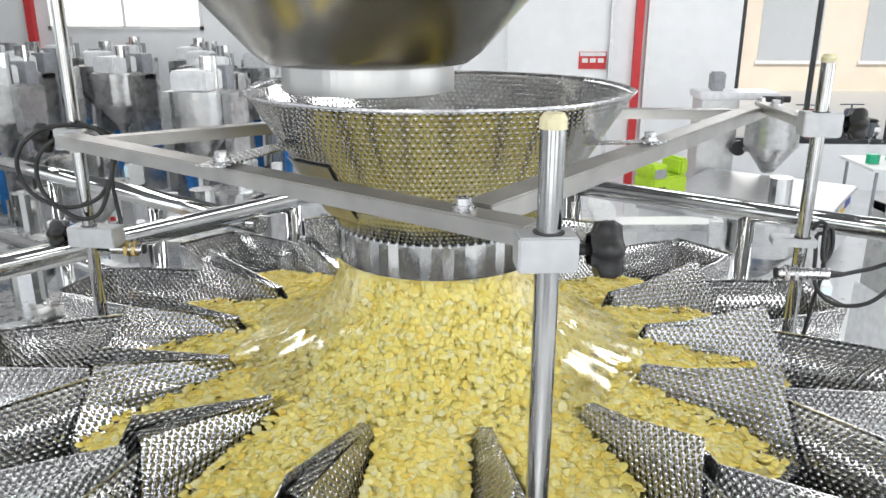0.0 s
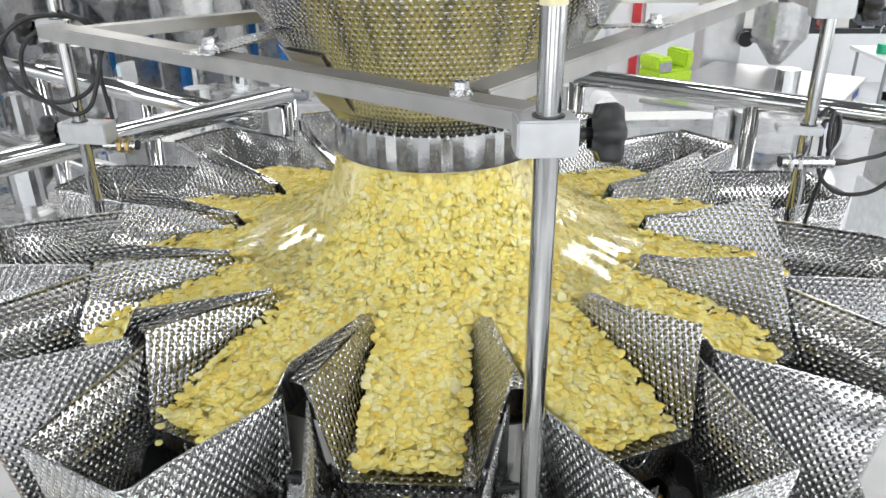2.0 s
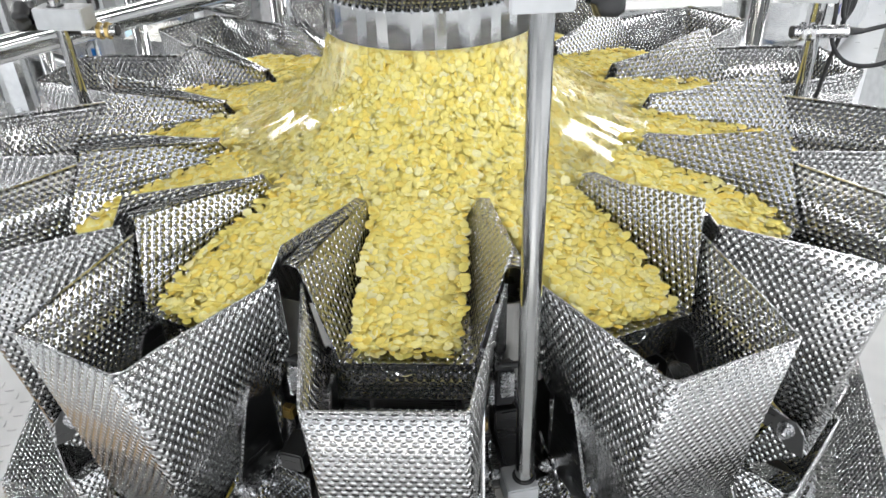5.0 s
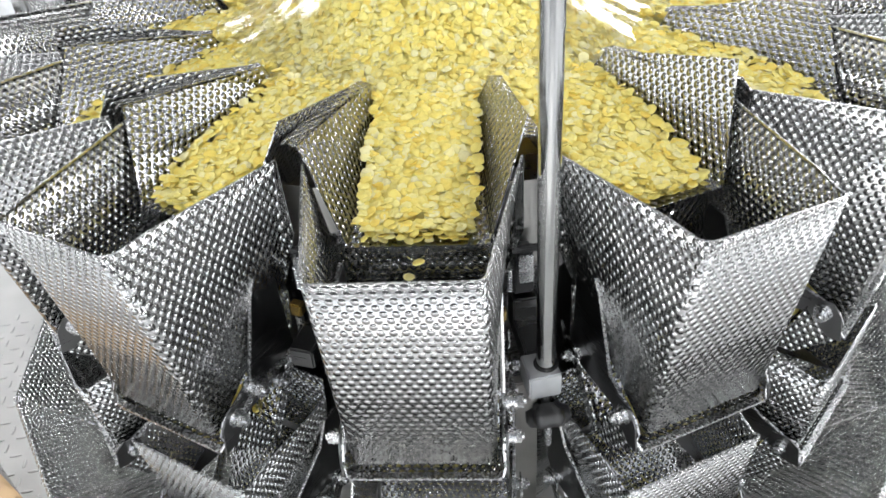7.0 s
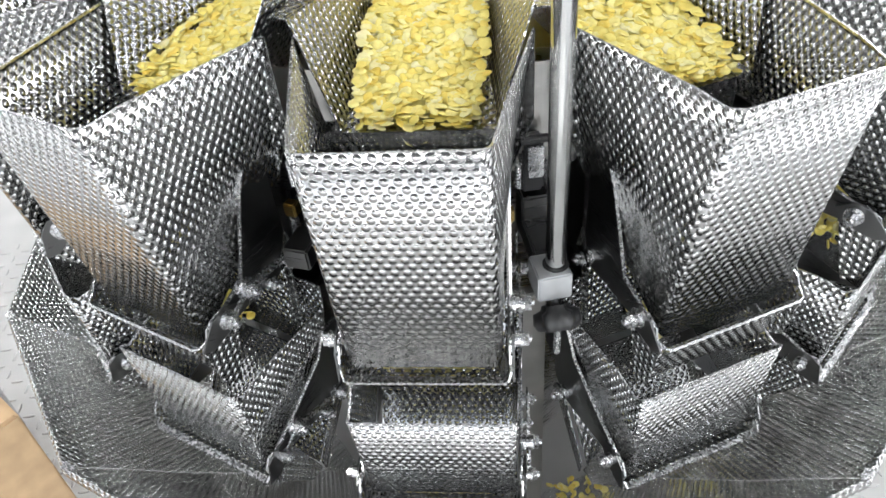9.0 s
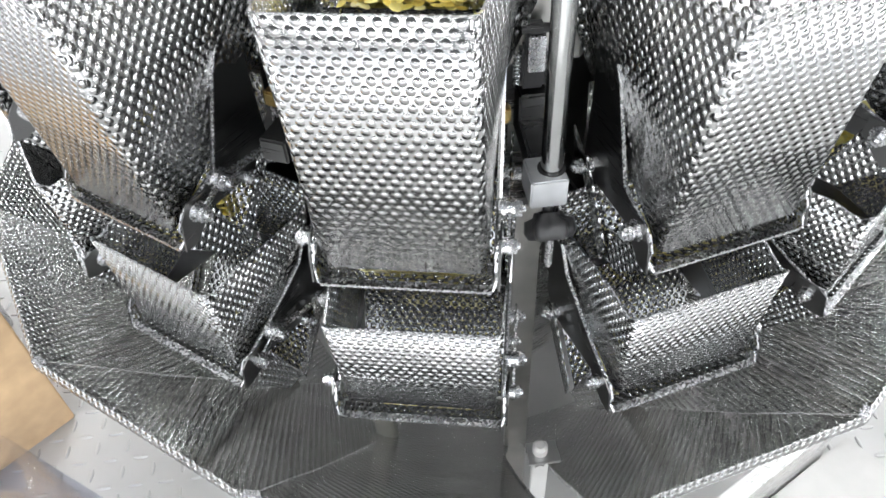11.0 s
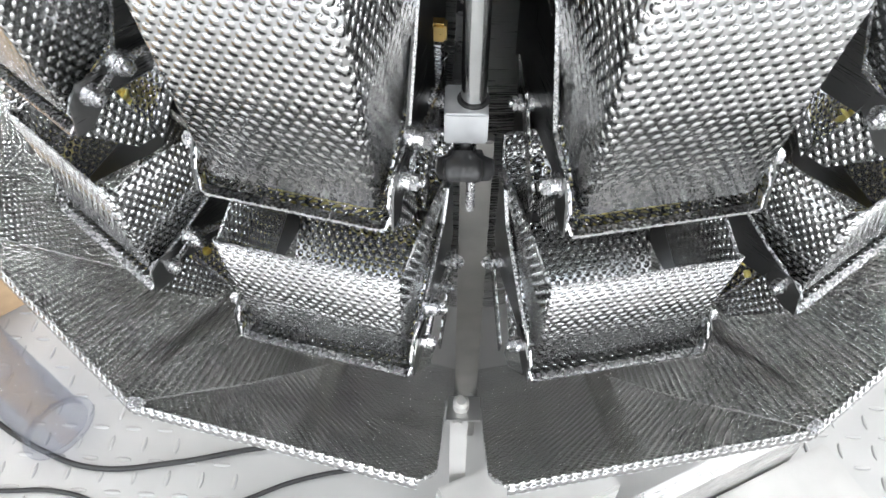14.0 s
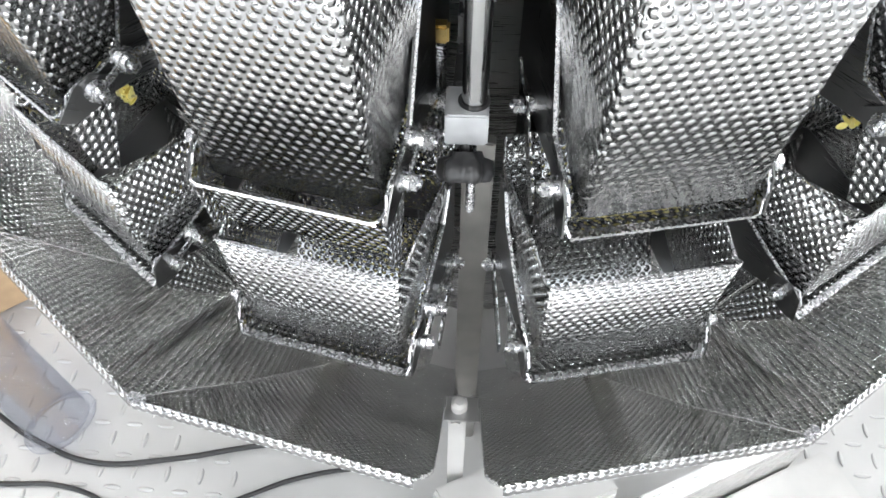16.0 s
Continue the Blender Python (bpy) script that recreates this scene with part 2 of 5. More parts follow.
def loft(rings, closed=True, bm=None):
    """A skin over rings of points, with a UV map in metres: along the longest ring, and from ring to ring."""
    bm = bm or bmesh.new()
    uv = bm.loops.layers.uv.verify()
    rows = [[bm.verts.new(p) for p in ring] for ring in rings]
    n = len(rings[0])
    longest = max(rings, key=lambda r: sum((Vector(r[i]) - Vector(r[i - 1])).length for i in range(1, n)))
    u = [0.0]
    for i in range(1, n + 1):
        u.append(u[-1] + (Vector(longest[i % n]) - Vector(longest[i - 1])).length)
    v = 0.0
    for a, b, ra, rb in zip(rows, rows[1:], rings, rings[1:]):
        w = v + max((Vector(p) - Vector(q)).length for p, q in zip(ra, rb))
        for i in range(n if closed else n - 1):
            j = (i + 1) % n
            quad = [(a[i], u[i], v), (a[j], u[i + 1], v), (b[j], u[i + 1], w), (b[i], u[i], w)]
            try:
                f = bm.faces.new([q[0] for q in quad])
            except ValueError:
                continue
            for loop, q in zip(f.loops, quad):
                loop[uv].uv = (q[1], q[2])
        v = w
    return bm


def box(bm, x0, x1, y0, y1, z0, z1, bevel=0.0):
    r = bmesh.ops.create_cube(bm, size=1, matrix=Matrix.Translation(((x0 + x1) / 2, (y0 + y1) / 2, (z0 + z1) / 2)) @ Matrix.Diagonal((x1 - x0, y1 - y0, z1 - z0, 1)))
    if bevel:
        es = list({e for v in r["verts"] for e in v.link_edges})
        bmesh.ops.bevel(bm, geom=es, offset=bevel, segments=2, affect="EDGES")
    return bm


def rod(bm, a, b, radius, sides=16, radius2=None, caps=True):
    a, b = Vector(a), Vector(b)
    m = Matrix.Translation((a + b) / 2) @ (b - a).to_track_quat("Z", "Y").to_matrix().to_4x4()
    bmesh.ops.create_cone(bm, cap_ends=caps, segments=sides, radius1=radius, radius2=radius if radius2 is None else radius2, depth=(b - a).length, matrix=m)
    return bm


def plate(bm, outline, axis, lo, hi):
    """A flat plate: an outline in two coordinates, thick from lo to hi along the third axis."""
    def put(p, h):
        q = list(p)
        q.insert("xyz".index(axis), h)
        return q
    uv = bm.loops.layers.uv.verify()
    a = [bm.verts.new(put(p, lo)) for p in outline]
    b = [bm.verts.new(put(p, hi)) for p in outline]
    for ring in (a[::-1], b):
        for loop in bm.faces.new(ring).loops:
            q = list(loop.vert.co)
            q.pop("xyz".index(axis))
            loop[uv].uv = q
    for i in range(len(a)):
        j = (i + 1) % len(a)
        bm.faces.new((a[i], a[j], b[j], b[i]))
    bmesh.ops.recalc_face_normals(bm, faces=bm.faces[:])
    return bm


def tube(name, points, radius, mat, parent=None, label="", cyclic=False):
    cu = bpy.data.curves.new(name, "CURVE")
    cu.dimensions, cu.bevel_depth, cu.bevel_resolution = "3D", radius, 3
    sp = cu.splines.new("BEZIER")
    sp.bezier_points.add(len(points) - 1)
    for bp, p in zip(sp.bezier_points, points):
        bp.co, bp.handle_left_type, bp.handle_right_type = p, "AUTO", "AUTO"
    sp.use_cyclic_u, sp.resolution_u = cyclic, 8
    tmp = bpy.data.objects.new(name, cu)
    me = bpy.data.meshes.new_from_object(tmp)
    bpy.data.objects.remove(tmp)
    me.materials.clear()
    me.materials.append(mat)
    for p in me.polygons:
        p.use_smooth = True
    ob = new(name, me)
    if parent is not None:
        ob.parent = parent
    if label:
        ob["label"] = label
    return ob


def strip(bm, points, side, width, thick):
    """A bent flat strip along points; side is the direction of its width."""
    side = Vector(side).normalized()
    pts = [Vector(p) for p in points]
    rows = []
    for i, p in enumerate(pts):
        t = (pts[min(i + 1, len(pts) - 1)] - pts[max(i - 1, 0)]).normalized()
        nrm = t.cross(side).normalized()
        rows.append([bm.verts.new(p + side * a + nrm * b) for a, b in ((0, 0), (width, 0), (width, thick), (0, thick))])
    for r, s in zip(rows, rows[1:]):
        for i in range(4):
            bm.faces.new((r[i], r[(i + 1) % 4], s[(i + 1) % 4], s[i]))
    bm.faces.new(rows[0][::-1])
    bm.faces.new(rows[-1])
    bmesh.ops.recalc_face_normals(bm, faces=bm.faces[:])
    return bm


def head(k, r=0.0, x=0.0, z=0.0):
    """The pose of a head's own frame: x along the tangent, -y outwards."""
    return pose(0, 0, Z0, 0, 0, k * STEP) @ pose(x, -r, z)


def bolt(bm, x, r, z, out, scale=1.0):
    """Hexagon bolt with washers, its axis along x; out is +1 or -1."""
    s = scale * out
    for a, b, rad, n in ((0, 0.004, 0.0085, 18), (0.004, 0.0055, 0.0098, 18), (0.0055, 0.0105, 0.0068, 18), (0.0105, 0.012, 0.0078, 18), (0.012, 0.0172, 0.0062, 6), (0.0172, 0.0195, 0.003, 10)):
        rod(bm, (x + a * s, r, z), (x + b * s, r, z), rad * scale, n)
    return bm


def tube_into(bm, points, radius, sides=5):
    pts = [Vector(p) for p in points]
    rows = []
    for i, p in enumerate(pts):
        t = (pts[min(i + 1, len(pts) - 1)] - pts[max(i - 1, 0)]).normalized()
        u = t.cross(Vector((0, 0, 1))).normalized()
        v = t.cross(u)
        rows.append([bm.verts.new(p + (u * math.cos(a) + v * math.sin(a)) * radius) for a in [2 * math.pi * k / sides for k in range(sides)]])
    for r, s in zip(rows, rows[1:]):
        for i in range(sides):
            bm.faces.new((r[i], r[(i + 1) % sides], s[(i + 1) % sides], s[i]))
    return bm


# ---------------------------------------------------------------- the hoppers
def rounded(corners, radius, steps=4):
    """A closed outline in the plane with rounded corners; corners are (x, y, radius factor)."""
    pts, n = [], len(corners)
    for i, (x, y, k) in enumerate(corners):
        p = Vector((x, y))
        a = (Vector(corners[i - 1][:2]) - p).normalized()
        b = (Vector(corners[(i + 1) % n][:2]) - p).normalized()
        rr = radius * k
        for s in range(steps + 1):
            t = s / steps
            pts.append(p + a * rr * (1 - t) ** 2 + b * rr * t ** 2)
    return pts


def cuts(length, longest=0.03):
    """Where to cut an edge: evenly, with a narrow band at both ends, so that flats stay flat beside a rounded corner."""
    n = max(1, round(length / longest))
    return [0.0] if n == 1 else [0.0, 0.03] + [j / n for j in range(1, n)] + [0.97]


def split_long(loop, longest=0.03):
    out = []
    for i, p in enumerate(loop):
        q = loop[(i + 1) % len(loop)]
        out += [p.lerp(q, f) for f in cuts((q - p).length, longest)]
    return out


def hopper(name, label, group, d):
    """A hopper of dimpled sheet with a front and a back gate, arms and bolts. Its frame lies at its base, -y outwards."""
    rb, zb = d["rb"], d["zb"]
    top = split_long(rounded([(-d["tf"], -d["rf"], 1), (d["tf"], -d["rf"], 1), (d["tb"], -d["rk"], 0.6), (-d["tb"], -d["rk"], 0.6)], 0.008))
    bot_c = [(-d["bf"], -d["rfb"], 1), (d["bf"], -d["rfb"], 1), (d["bb"], -d["rk"], 0.6), (-d["bb"], -d["rk"], 0.6)]
    n = len(top)
    ring_raw = rounded(bot_c, 0.008)
    top_raw = rounded([(-d["tf"], -d["rf"], 1), (d["tf"], -d["rf"], 1), (d["tb"], -d["rk"], 0.6), (-d["tb"], -d["rk"], 0.6)], 0.008)
    bot = []
    for i, p in enumerate(top_raw):
        q = top_raw[(i + 1) % len(top_raw)]
        bot += [ring_raw[i].lerp(ring_raw[(i + 1) % len(ring_raw)], f) for f in cuts((q - p).length)]

    def low(p):
        k = min(1, max(0, (-p.y - d["rk"] - 0.012) / (d["rfb"] - d["rk"] - 0.012)))
        return d["zk"] + (d["zf"] - d["zk"]) * k

    def rim(p, q):
        # the rim dips a little behind each front corner
        s = max(0.0, 1 - abs((-p.y) - (d["rf"] - 0.012)) / 0.01)
        back = d["back"] if -p.y < d["rk"] + 0.004 else 0.0
        return d["zt"] - d["dip"] * s - back

    rings = []
    for f in (0.0, 0.5, 1.0):
        ring = []
        for p, q in zip(top, bot):
            xy = p.lerp(q, f)
            ring.append((xy.x, xy.y + rb, rim(p, q) * (1 - f) + low(q) * f - zb))
        rings.append(ring)
    ob = thing(name, label, "hopper", group)
    part("body", loft(rings), DIMPLED, ob, "", None, 0.0012, True)
    bm = bmesh.new()
    pts = [(x, y, z + 0.0004) for x, y, z in rings[0]]
    strip(bm, pts + pts[:2], (0, 0, -1), 0.0022, 0.0016)
    part("rim", bm, ZINC, ob, "bright folded rim")

    # front gate: a bent plate with ears, hung at the front bolts
    hx, hr, hz = d["gx"], d["hr"], d["hz"]
    gate = bmesh.new()
    a, b, c = (d["rg"], d["zg"]), (d["rg"] - 0.022, d["zg"] - 0.006), (d["rm"], d["zm"])
    loft([[(x, hr - r, z - hz) for x in (-hx + 0.004, -hx / 3, hx / 3, hx - 0.004)] for r, z in (a, b, c)], False, gate)
    g = part("front_gate", gate, DIMPLED, ob, "dimpled gate that closes the hopper", pose(0, rb - hr, hz - zb), 0.0012)
    lip = bmesh.new()
    lr, lz = hr - d["rg"], d["zg"] - hz
    pts = [(-hx, lr + 0.012, lz + 0.036), (-hx, lr + 0.004, lz + 0.022), (-hx - 0.001, lr + 0.006, lz + 0.012), (-hx + 0.002, lr, lz + 0.003), (-hx + 0.008, lr, lz), (hx - 0.008, lr, lz), (hx - 0.002, lr, lz + 0.003), (hx + 0.001, lr + 0.006, lz + 0.012), (hx, lr + 0.004, lz + 0.022), (hx, lr + 0.012, lz + 0.036)]
    strip(lip, pts, (0, 1, 0), 0.0075, 0.0018)
    part("gate_lip", lip, ZINC, g, "bright bent edge of the gate")
    for s in (-1, 1):
        ear = bmesh.new()
        plate(ear, [(lr + 0.004, lz + 0.002), (lr + 0.008, lz + 0.03), (-0.008, 0.012), (0.012, 0.012), (hr - d["rm"], d["zm"] - hz), (hr - d["rm"] - 0.02, d["zm"] - hz)], "x", s * hx - 0.001, s * hx + 0.001)
        part("ear", ear, DIMPLED, g)
        ga = bmesh.new()
        plate(ga, [(lr + 0.002, lz + 0.001), (lr + 0.007, lz + 0.03), (-0.008, 0.014), (0.014, 0.014), (0.016, -0.004), (0.004, -0.016), (lr + 0.016, lz + 0.001)], "x", s * (hx + 0.002) - 0.0008, s * (hx + 0.002) + 0.0008)
        part("gate_arm", ga, DARK_STEEL, g, "dark steel arm of the gate")
    # back gate
    bg = bmesh.new()
    ur, uz = d["ur"], d["uz"]
    loft([[(x, ur - r, z - uz) for x in (-hx + 0.006, 0, hx - 0.006)] for r, z in ((d["rm"] - 0.003, d["zm"] + 0.001), (d["rk"] + 0.006, d["zk"] - 0.05), (d["rk"] + 0.002, d["zk"] - 0.012))], False, bg)
    k = part("back_gate", bg, DIMPLED, ob, "", pose(0, rb - ur, uz - zb), 0.0012)
    for s in (-1, 1):
        ear = bmesh.new()
        out = [(ur - d["rm"], d["zm"] - uz), (ur - d["rm"] - 0.004, d["zm"] - uz + 0.02), (-0.012, 0.004), (-0.006, 0.013), (0.008, 0.012), (0.014, 0), (ur - d["rk"] - 0.006, d["zk"] - 0.05 - uz)]
        plate(ear, out, "x", s * (hx + 0.006) - 0.001, s * (hx + 0.006) + 0.001)
        part("cheek", ear, DIMPLED, k)
    # arms: dark side plates with a bright folded edge
    for s in (-1, 1):
        arm = bmesh.new()
        o = [(d["rfb"] - 0.004, d["zf"] + 0.01), (d["rfb"] - 0.02, d["zf"] + 0.022), (d["hr"] - 0.03, d["zf"] + 0.034), (d["ra"] + 0.028, d["zk"] + 0.02), (d["ra"] + 0.012, d["zk"] + 0.05), (d["ra"] - 0.01, d["zk"] + 0.05), (d["ra"] - 0.012, d["zk"] - 0.04), (ur - 0.012, uz - 0.012), (ur + 0.014, uz - 0.012), (d["hr"] - 0.012, d["hz"] - 0.012), (d["hr"] + 0.01, d["hz"] - 0.01)]
        ax = d["ax"] * s
        plate(arm, [(rb - r, z - zb) for r, z in o], "x", ax - 0.001, ax + 0.001)
        part("side_arm", arm, DARK_STEEL, ob, "dark steel side arm")
        edge = bmesh.new()
        strip(edge, [(ax, rb - r, z - zb) for r, z in o[:6]], (s, 0, 0), 0.003, 0.0014)
        part("arm_edge", edge, ZINC, ob)
        link = bmesh.new()
        strip(link, [(ax + 0.009 * s, rb - r, z - zb) for r, z in ((hr + 0.002, hz - 0.004), (hr - 0.03, hz + 0.014), (ur + 0.02, uz + 0.008), (ur, uz + 0.002))], (0, 0.3, 1), 0.008, 0.002)
        if s > 0:
            part("link_bar", link, ZINC, ob)
        else:
            link.free()
        spots = [(hr, hz, 1.0), (ur, uz, 1.0)] + ([(hr - 0.03, hz + 0.014, 1.15), (ur + 0.024, uz - 0.012, 0.8)] if s > 0 else [])
        for r, z, k2 in spots:
            part("bolt", bolt(bmesh.new(), ax, rb - r, z - zb, s, k2), ZINC, ob, "", None, 0, False)
    return ob


FEED = dict(rb=0.56, zb=-0.25, rf=0.642, tf=0.064, ra=0.5, rk=0.47, tb=0.0965, rfb=0.606, bf=0.0665, bb=0.07, zt=0.0, zf=-0.243, zk=-0.15, dip=0.003, back=0.08,
            gx=0.0745, hr=0.585, hz=-0.231, rg=0.611, zg=-0.261, rm=0.545, zm=-0.302, ur=0.497, uz=-0.229, ax=0.0725)
WEIGH = dict(rb=0.56, zb=-0.46, rf=0.613, tf=0.0797, ra=0.468, rk=0.468, tb=0.086, rfb=0.602, bf=0.0745, bb=0.074, zt=-0.316, zf=-0.446, zk=-0.395, dip=0.008, back=-0.03,
             gx=0.0845, hr=0.586, hz=-0.436, rg=0.613, zg=-0.461, rm=0.535, zm=-0.53, ur=0.482, uz=-0.446, ax=0.0815)


def ring_of(first, d):
    made = {}
    for k in range(14):
        h = k if k <= 7 else k - 14
        m = head(h, d["rb"], 0, d["zb"])
        if h == 0:
            first.matrix_basis = m
            made[h] = first
        else:
            made[h] = copy_thing(first, m)
    return made


feed_hoppers = ring_of(hopper("feed_hopper", "tall dimpled stainless steel feed hopper with closed gates", "feed hoppers round the weigher", FEED), FEED)
weigh_hoppers = ring_of(hopper("weigh_hopper", "short dimpled stainless steel weighing hopper under a feed hopper", "weighing hoppers round the weigher", WEIGH), WEIGH)


# ---------------------------------------------------------------- the vibrating pans
def pan():
    """A trough that widens outwards; its left wall carries a folded cover strip."""
    ob = thing("vibrating_pan", "dimpled stainless steel vibrating pan with flared side walls", "feeder pan", "vibrating pans round the cone")
    ri, ro = 0.285, 0.511
    fl, wi, wo = (0.052, 0.060), -0.054, -0.067

    def floor(r):
        f = (r - ri) / (ro - ri)
        return fl[0] + (fl[1] - fl[0]) * f - 0.002, wi + (wo - wi) * f
    rows = []
    for r in (ri, ri + 0.07, ri + 0.14, ro):
        hw, z = floor(r)
        rows.append([(x, -r, z) for x in (-hw - 0.001, -hw / 2, 0.0, hw / 2, hw - 0.003 + 0.011 * (r - ri) / (ro - ri))])
    part("trough_floor", loft(rows, False), DIMPLED, ob, "", None, 0.0012)

    def wall(sign, top_in, top_out, zi, zo, r_out):
        rows = []
        for f in (0.0, 0.5, 1.0):
            ring = []
            for r, tx, tz, rt in ((ri, top_in, zi, ri + 0.02), (ri + 0.09, top_in + (top_out - top_in) * 0.45, zi + (zo - zi) * 0.45, ri + 0.09), (ro, top_out, zo, r_out)):
                hw, z = floor(r)
                x = (hw - (0.003 - 0.011 * (r - ri) / (ro - ri) if sign > 0 else -0.001)) * (1 - f) + tx * f
                ring.append((sign * x, -(r * (1 - f) + rt * f), z * (1 - f) + tz * f))
            rows.append(ring)
        return loft(rows, False)
    part("side_wall", wall(-1, 0.0585, 0.0995, -0.008, 0.011, 0.466), DIMPLED, ob, "", None, 0.0012)
    part("side_wall", wall(1, 0.0655, 0.1005, -0.008, 0.034, 0.466), DIMPLED, ob, "", None, 0.0012)
    lip = loft([[(-0.0585, -0.305, -0.007), (-0.079, -0.375, 0.0025), (-0.1, -0.467, 0.012)], [(-0.071, -0.299, -0.007), (-0.092, -0.37, 0.003), (-0.1135, -0.462, 0.0125)], [(-0.0725, -0.2985, -0.0085), (-0.0935, -0.3695, 0.0015), (-0.115, -0.4615, 0.011)]], False)
    part("cover_strip", lip, DIMPLED, ob, "folded strip that covers the next wall", None, 0.0012)
    bm = bmesh.new()
    tube_into(bm, [(0.012 * math.cos(a), -0.51 - 0.004 * math.sin(a), -0.069 - 0.011 * math.sin(a)) for a in [math.pi * i / 12 for i in range(13)]], 0.0011)
    part("wire_loop", bm, CHROME, ob, "small bent wire loop")
    return ob


first_pan = pan()
first_pan.matrix_basis = head(0)
pans = {0: first_pan}
for k in range(-6, 8):
    if k:
        pans[k] = copy_thing(first_pan, head(k))

# ---------------------------------------------------------------- flakes
rng = np.random.default_rng(7)


def flake_shapes():
    """A few slightly cupped, uneven round flakes: two rings and two centres each."""
    shapes = []
    n = 9
    for s in range(10):
        ang = np.arange(n) * 2 * np.pi / n
        wob = 1 + 0.07 * rng.standard_normal(n).clip(-1.5, 1.5)
        ex, ey = 1 + 0.12 * rng.random(), 0.84 + 0.14 * rng.random()
        x, y = np.cos(ang) * wob * ex, np.sin(ang) * wob * ey
        cup, twist = 0.22 * rng.random() - 0.05, 0.16 * (rng.random() - 0.5)
        t = 0.11 + 0.09 * rng.random()
        edge = cup * (x * x + y * y) + twist * x * y
        rim = np.stack([x, y, edge], 1)
        up = np.stack([x * 0.72, y * 0.72, edge * 0.52 + t], 1)
        dn = np.stack([x * 0.72, y * 0.72, edge * 0.52 - t], 1)
        shapes.append(np.concatenate([rim, up, dn, [[0, 0, t * 1.1], [0, 0, -t * 1.1]]]))
    faces = []
    for i in range(n):
        j = (i + 1) % n
        faces += [(i, j, n + j, n + i), (j, i, 2 * n + i, 2 * n + j), (n + i, n + j, 3 * n), (2 * n + j, 2 * n + i, 3 * n + 1)]
    return shapes, faces


SHAPES, FLAKE_FACES = flake_shapes()
FLAKE_R = 0.0056


def flake_mesh(name, places, normals, tilt=0.42, size=FLAKE_R):
    verts, faces, base = [], [], 0
    for p, nrm in zip(places, normals):
        nrm = np.asarray(nrm) / np.linalg.norm(nrm) + rng.standard_normal(3) * tilt * 0.6
        nrm /= np.linalg.norm(nrm)
        t = rng.standard_normal(3)
        t -= nrm * (t @ nrm)
        t /= np.linalg.norm(t)
        m = np.stack([t, np.cross(nrm, t), nrm], 1)
        v = SHAPES[rng.integers(len(SHAPES))] * size * (0.8 + 0.42 * rng.random())
        verts.append(v @ m.T + np.asarray(p))
        faces += [tuple(base + i for i in f) for f in FLAKE_FACES]
        base += len(v)
    me = bpy.data.meshes.new(name)
    me.from_pydata(np.concatenate(verts), [], faces)
    me.materials.append(CHIPS)
    me.polygons.foreach_set("use_smooth", [len(f) == 3 for f in faces])
    return me


PROFILE = [(0.132, 0.150), (0.140, 0.118), (0.146, 0.092), (0.158, 0.056), (0.182, 0.022), (0.222, -0.004), (0.262, -0.019), (0.302, -0.030)]


def profile_at(s):
    """The heap's outline under the clear cover: s from 0 at the neck to 1 at the foot; radius, height, and outward normal."""
    q = s * (len(PROFILE) - 1)
    i = min(int(q), len(PROFILE) - 2)
    (r0, z0), (r1, z1) = PROFILE[i], PROFILE[i + 1]
    f = q - i
    d = math.hypot(r1 - r0, z1 - z0)
    return r0 + (r1 - r0) * f, z0 + (z1 - z0) * f, (-(z1 - z0) / d, (r1 - r0) / d), d


def heap():
    places, normals = [], []
    while len(places) < 14500:
        s = rng.random()
        r, z, (nr, nz), d = profile_at(s)
        if rng.random() > r * d / (0.305 * 0.045):
            continue
        a = rng.random() * 2 * math.pi
        depth = -0.003 - 0.007 * rng.random()
        rr, zz = r + nr * depth, z + nz * depth
        places.append((rr * math.sin(a), -rr * math.cos(a), zz))
        normals.append((nr * math.sin(a), -nr * math.cos(a), nz))
    ob = new("flake_heap", flake_mesh("flake_heap", places, normals, 0.58))
    ob.matrix_basis = pose(0, 0, Z0)
    tagged(ob, "heap of pale yellow flakes under a clear cover", "food flakes", "", "stuff")
    bm = bmesh.new()
    rings = [[((r - 0.0085) * math.sin(a * math.pi / 24), -(r - 0.0085) * math.cos(a * math.pi / 24), z - 0.0085) for a in range(48)] for r, z in PROFILE]
    loft(rings, True, bm)
    core = part("core", bm, CHIPS, ob, "inner mass of the heap", None, 0, True)
    core["kind"] = "stuff"
    return ob


flake_heap = heap()


FLAKE_SINGLE = [flake_mesh("flake", [(0, 0, 0)], [(0, 0, 1)], 0.0) for i in range(8)]


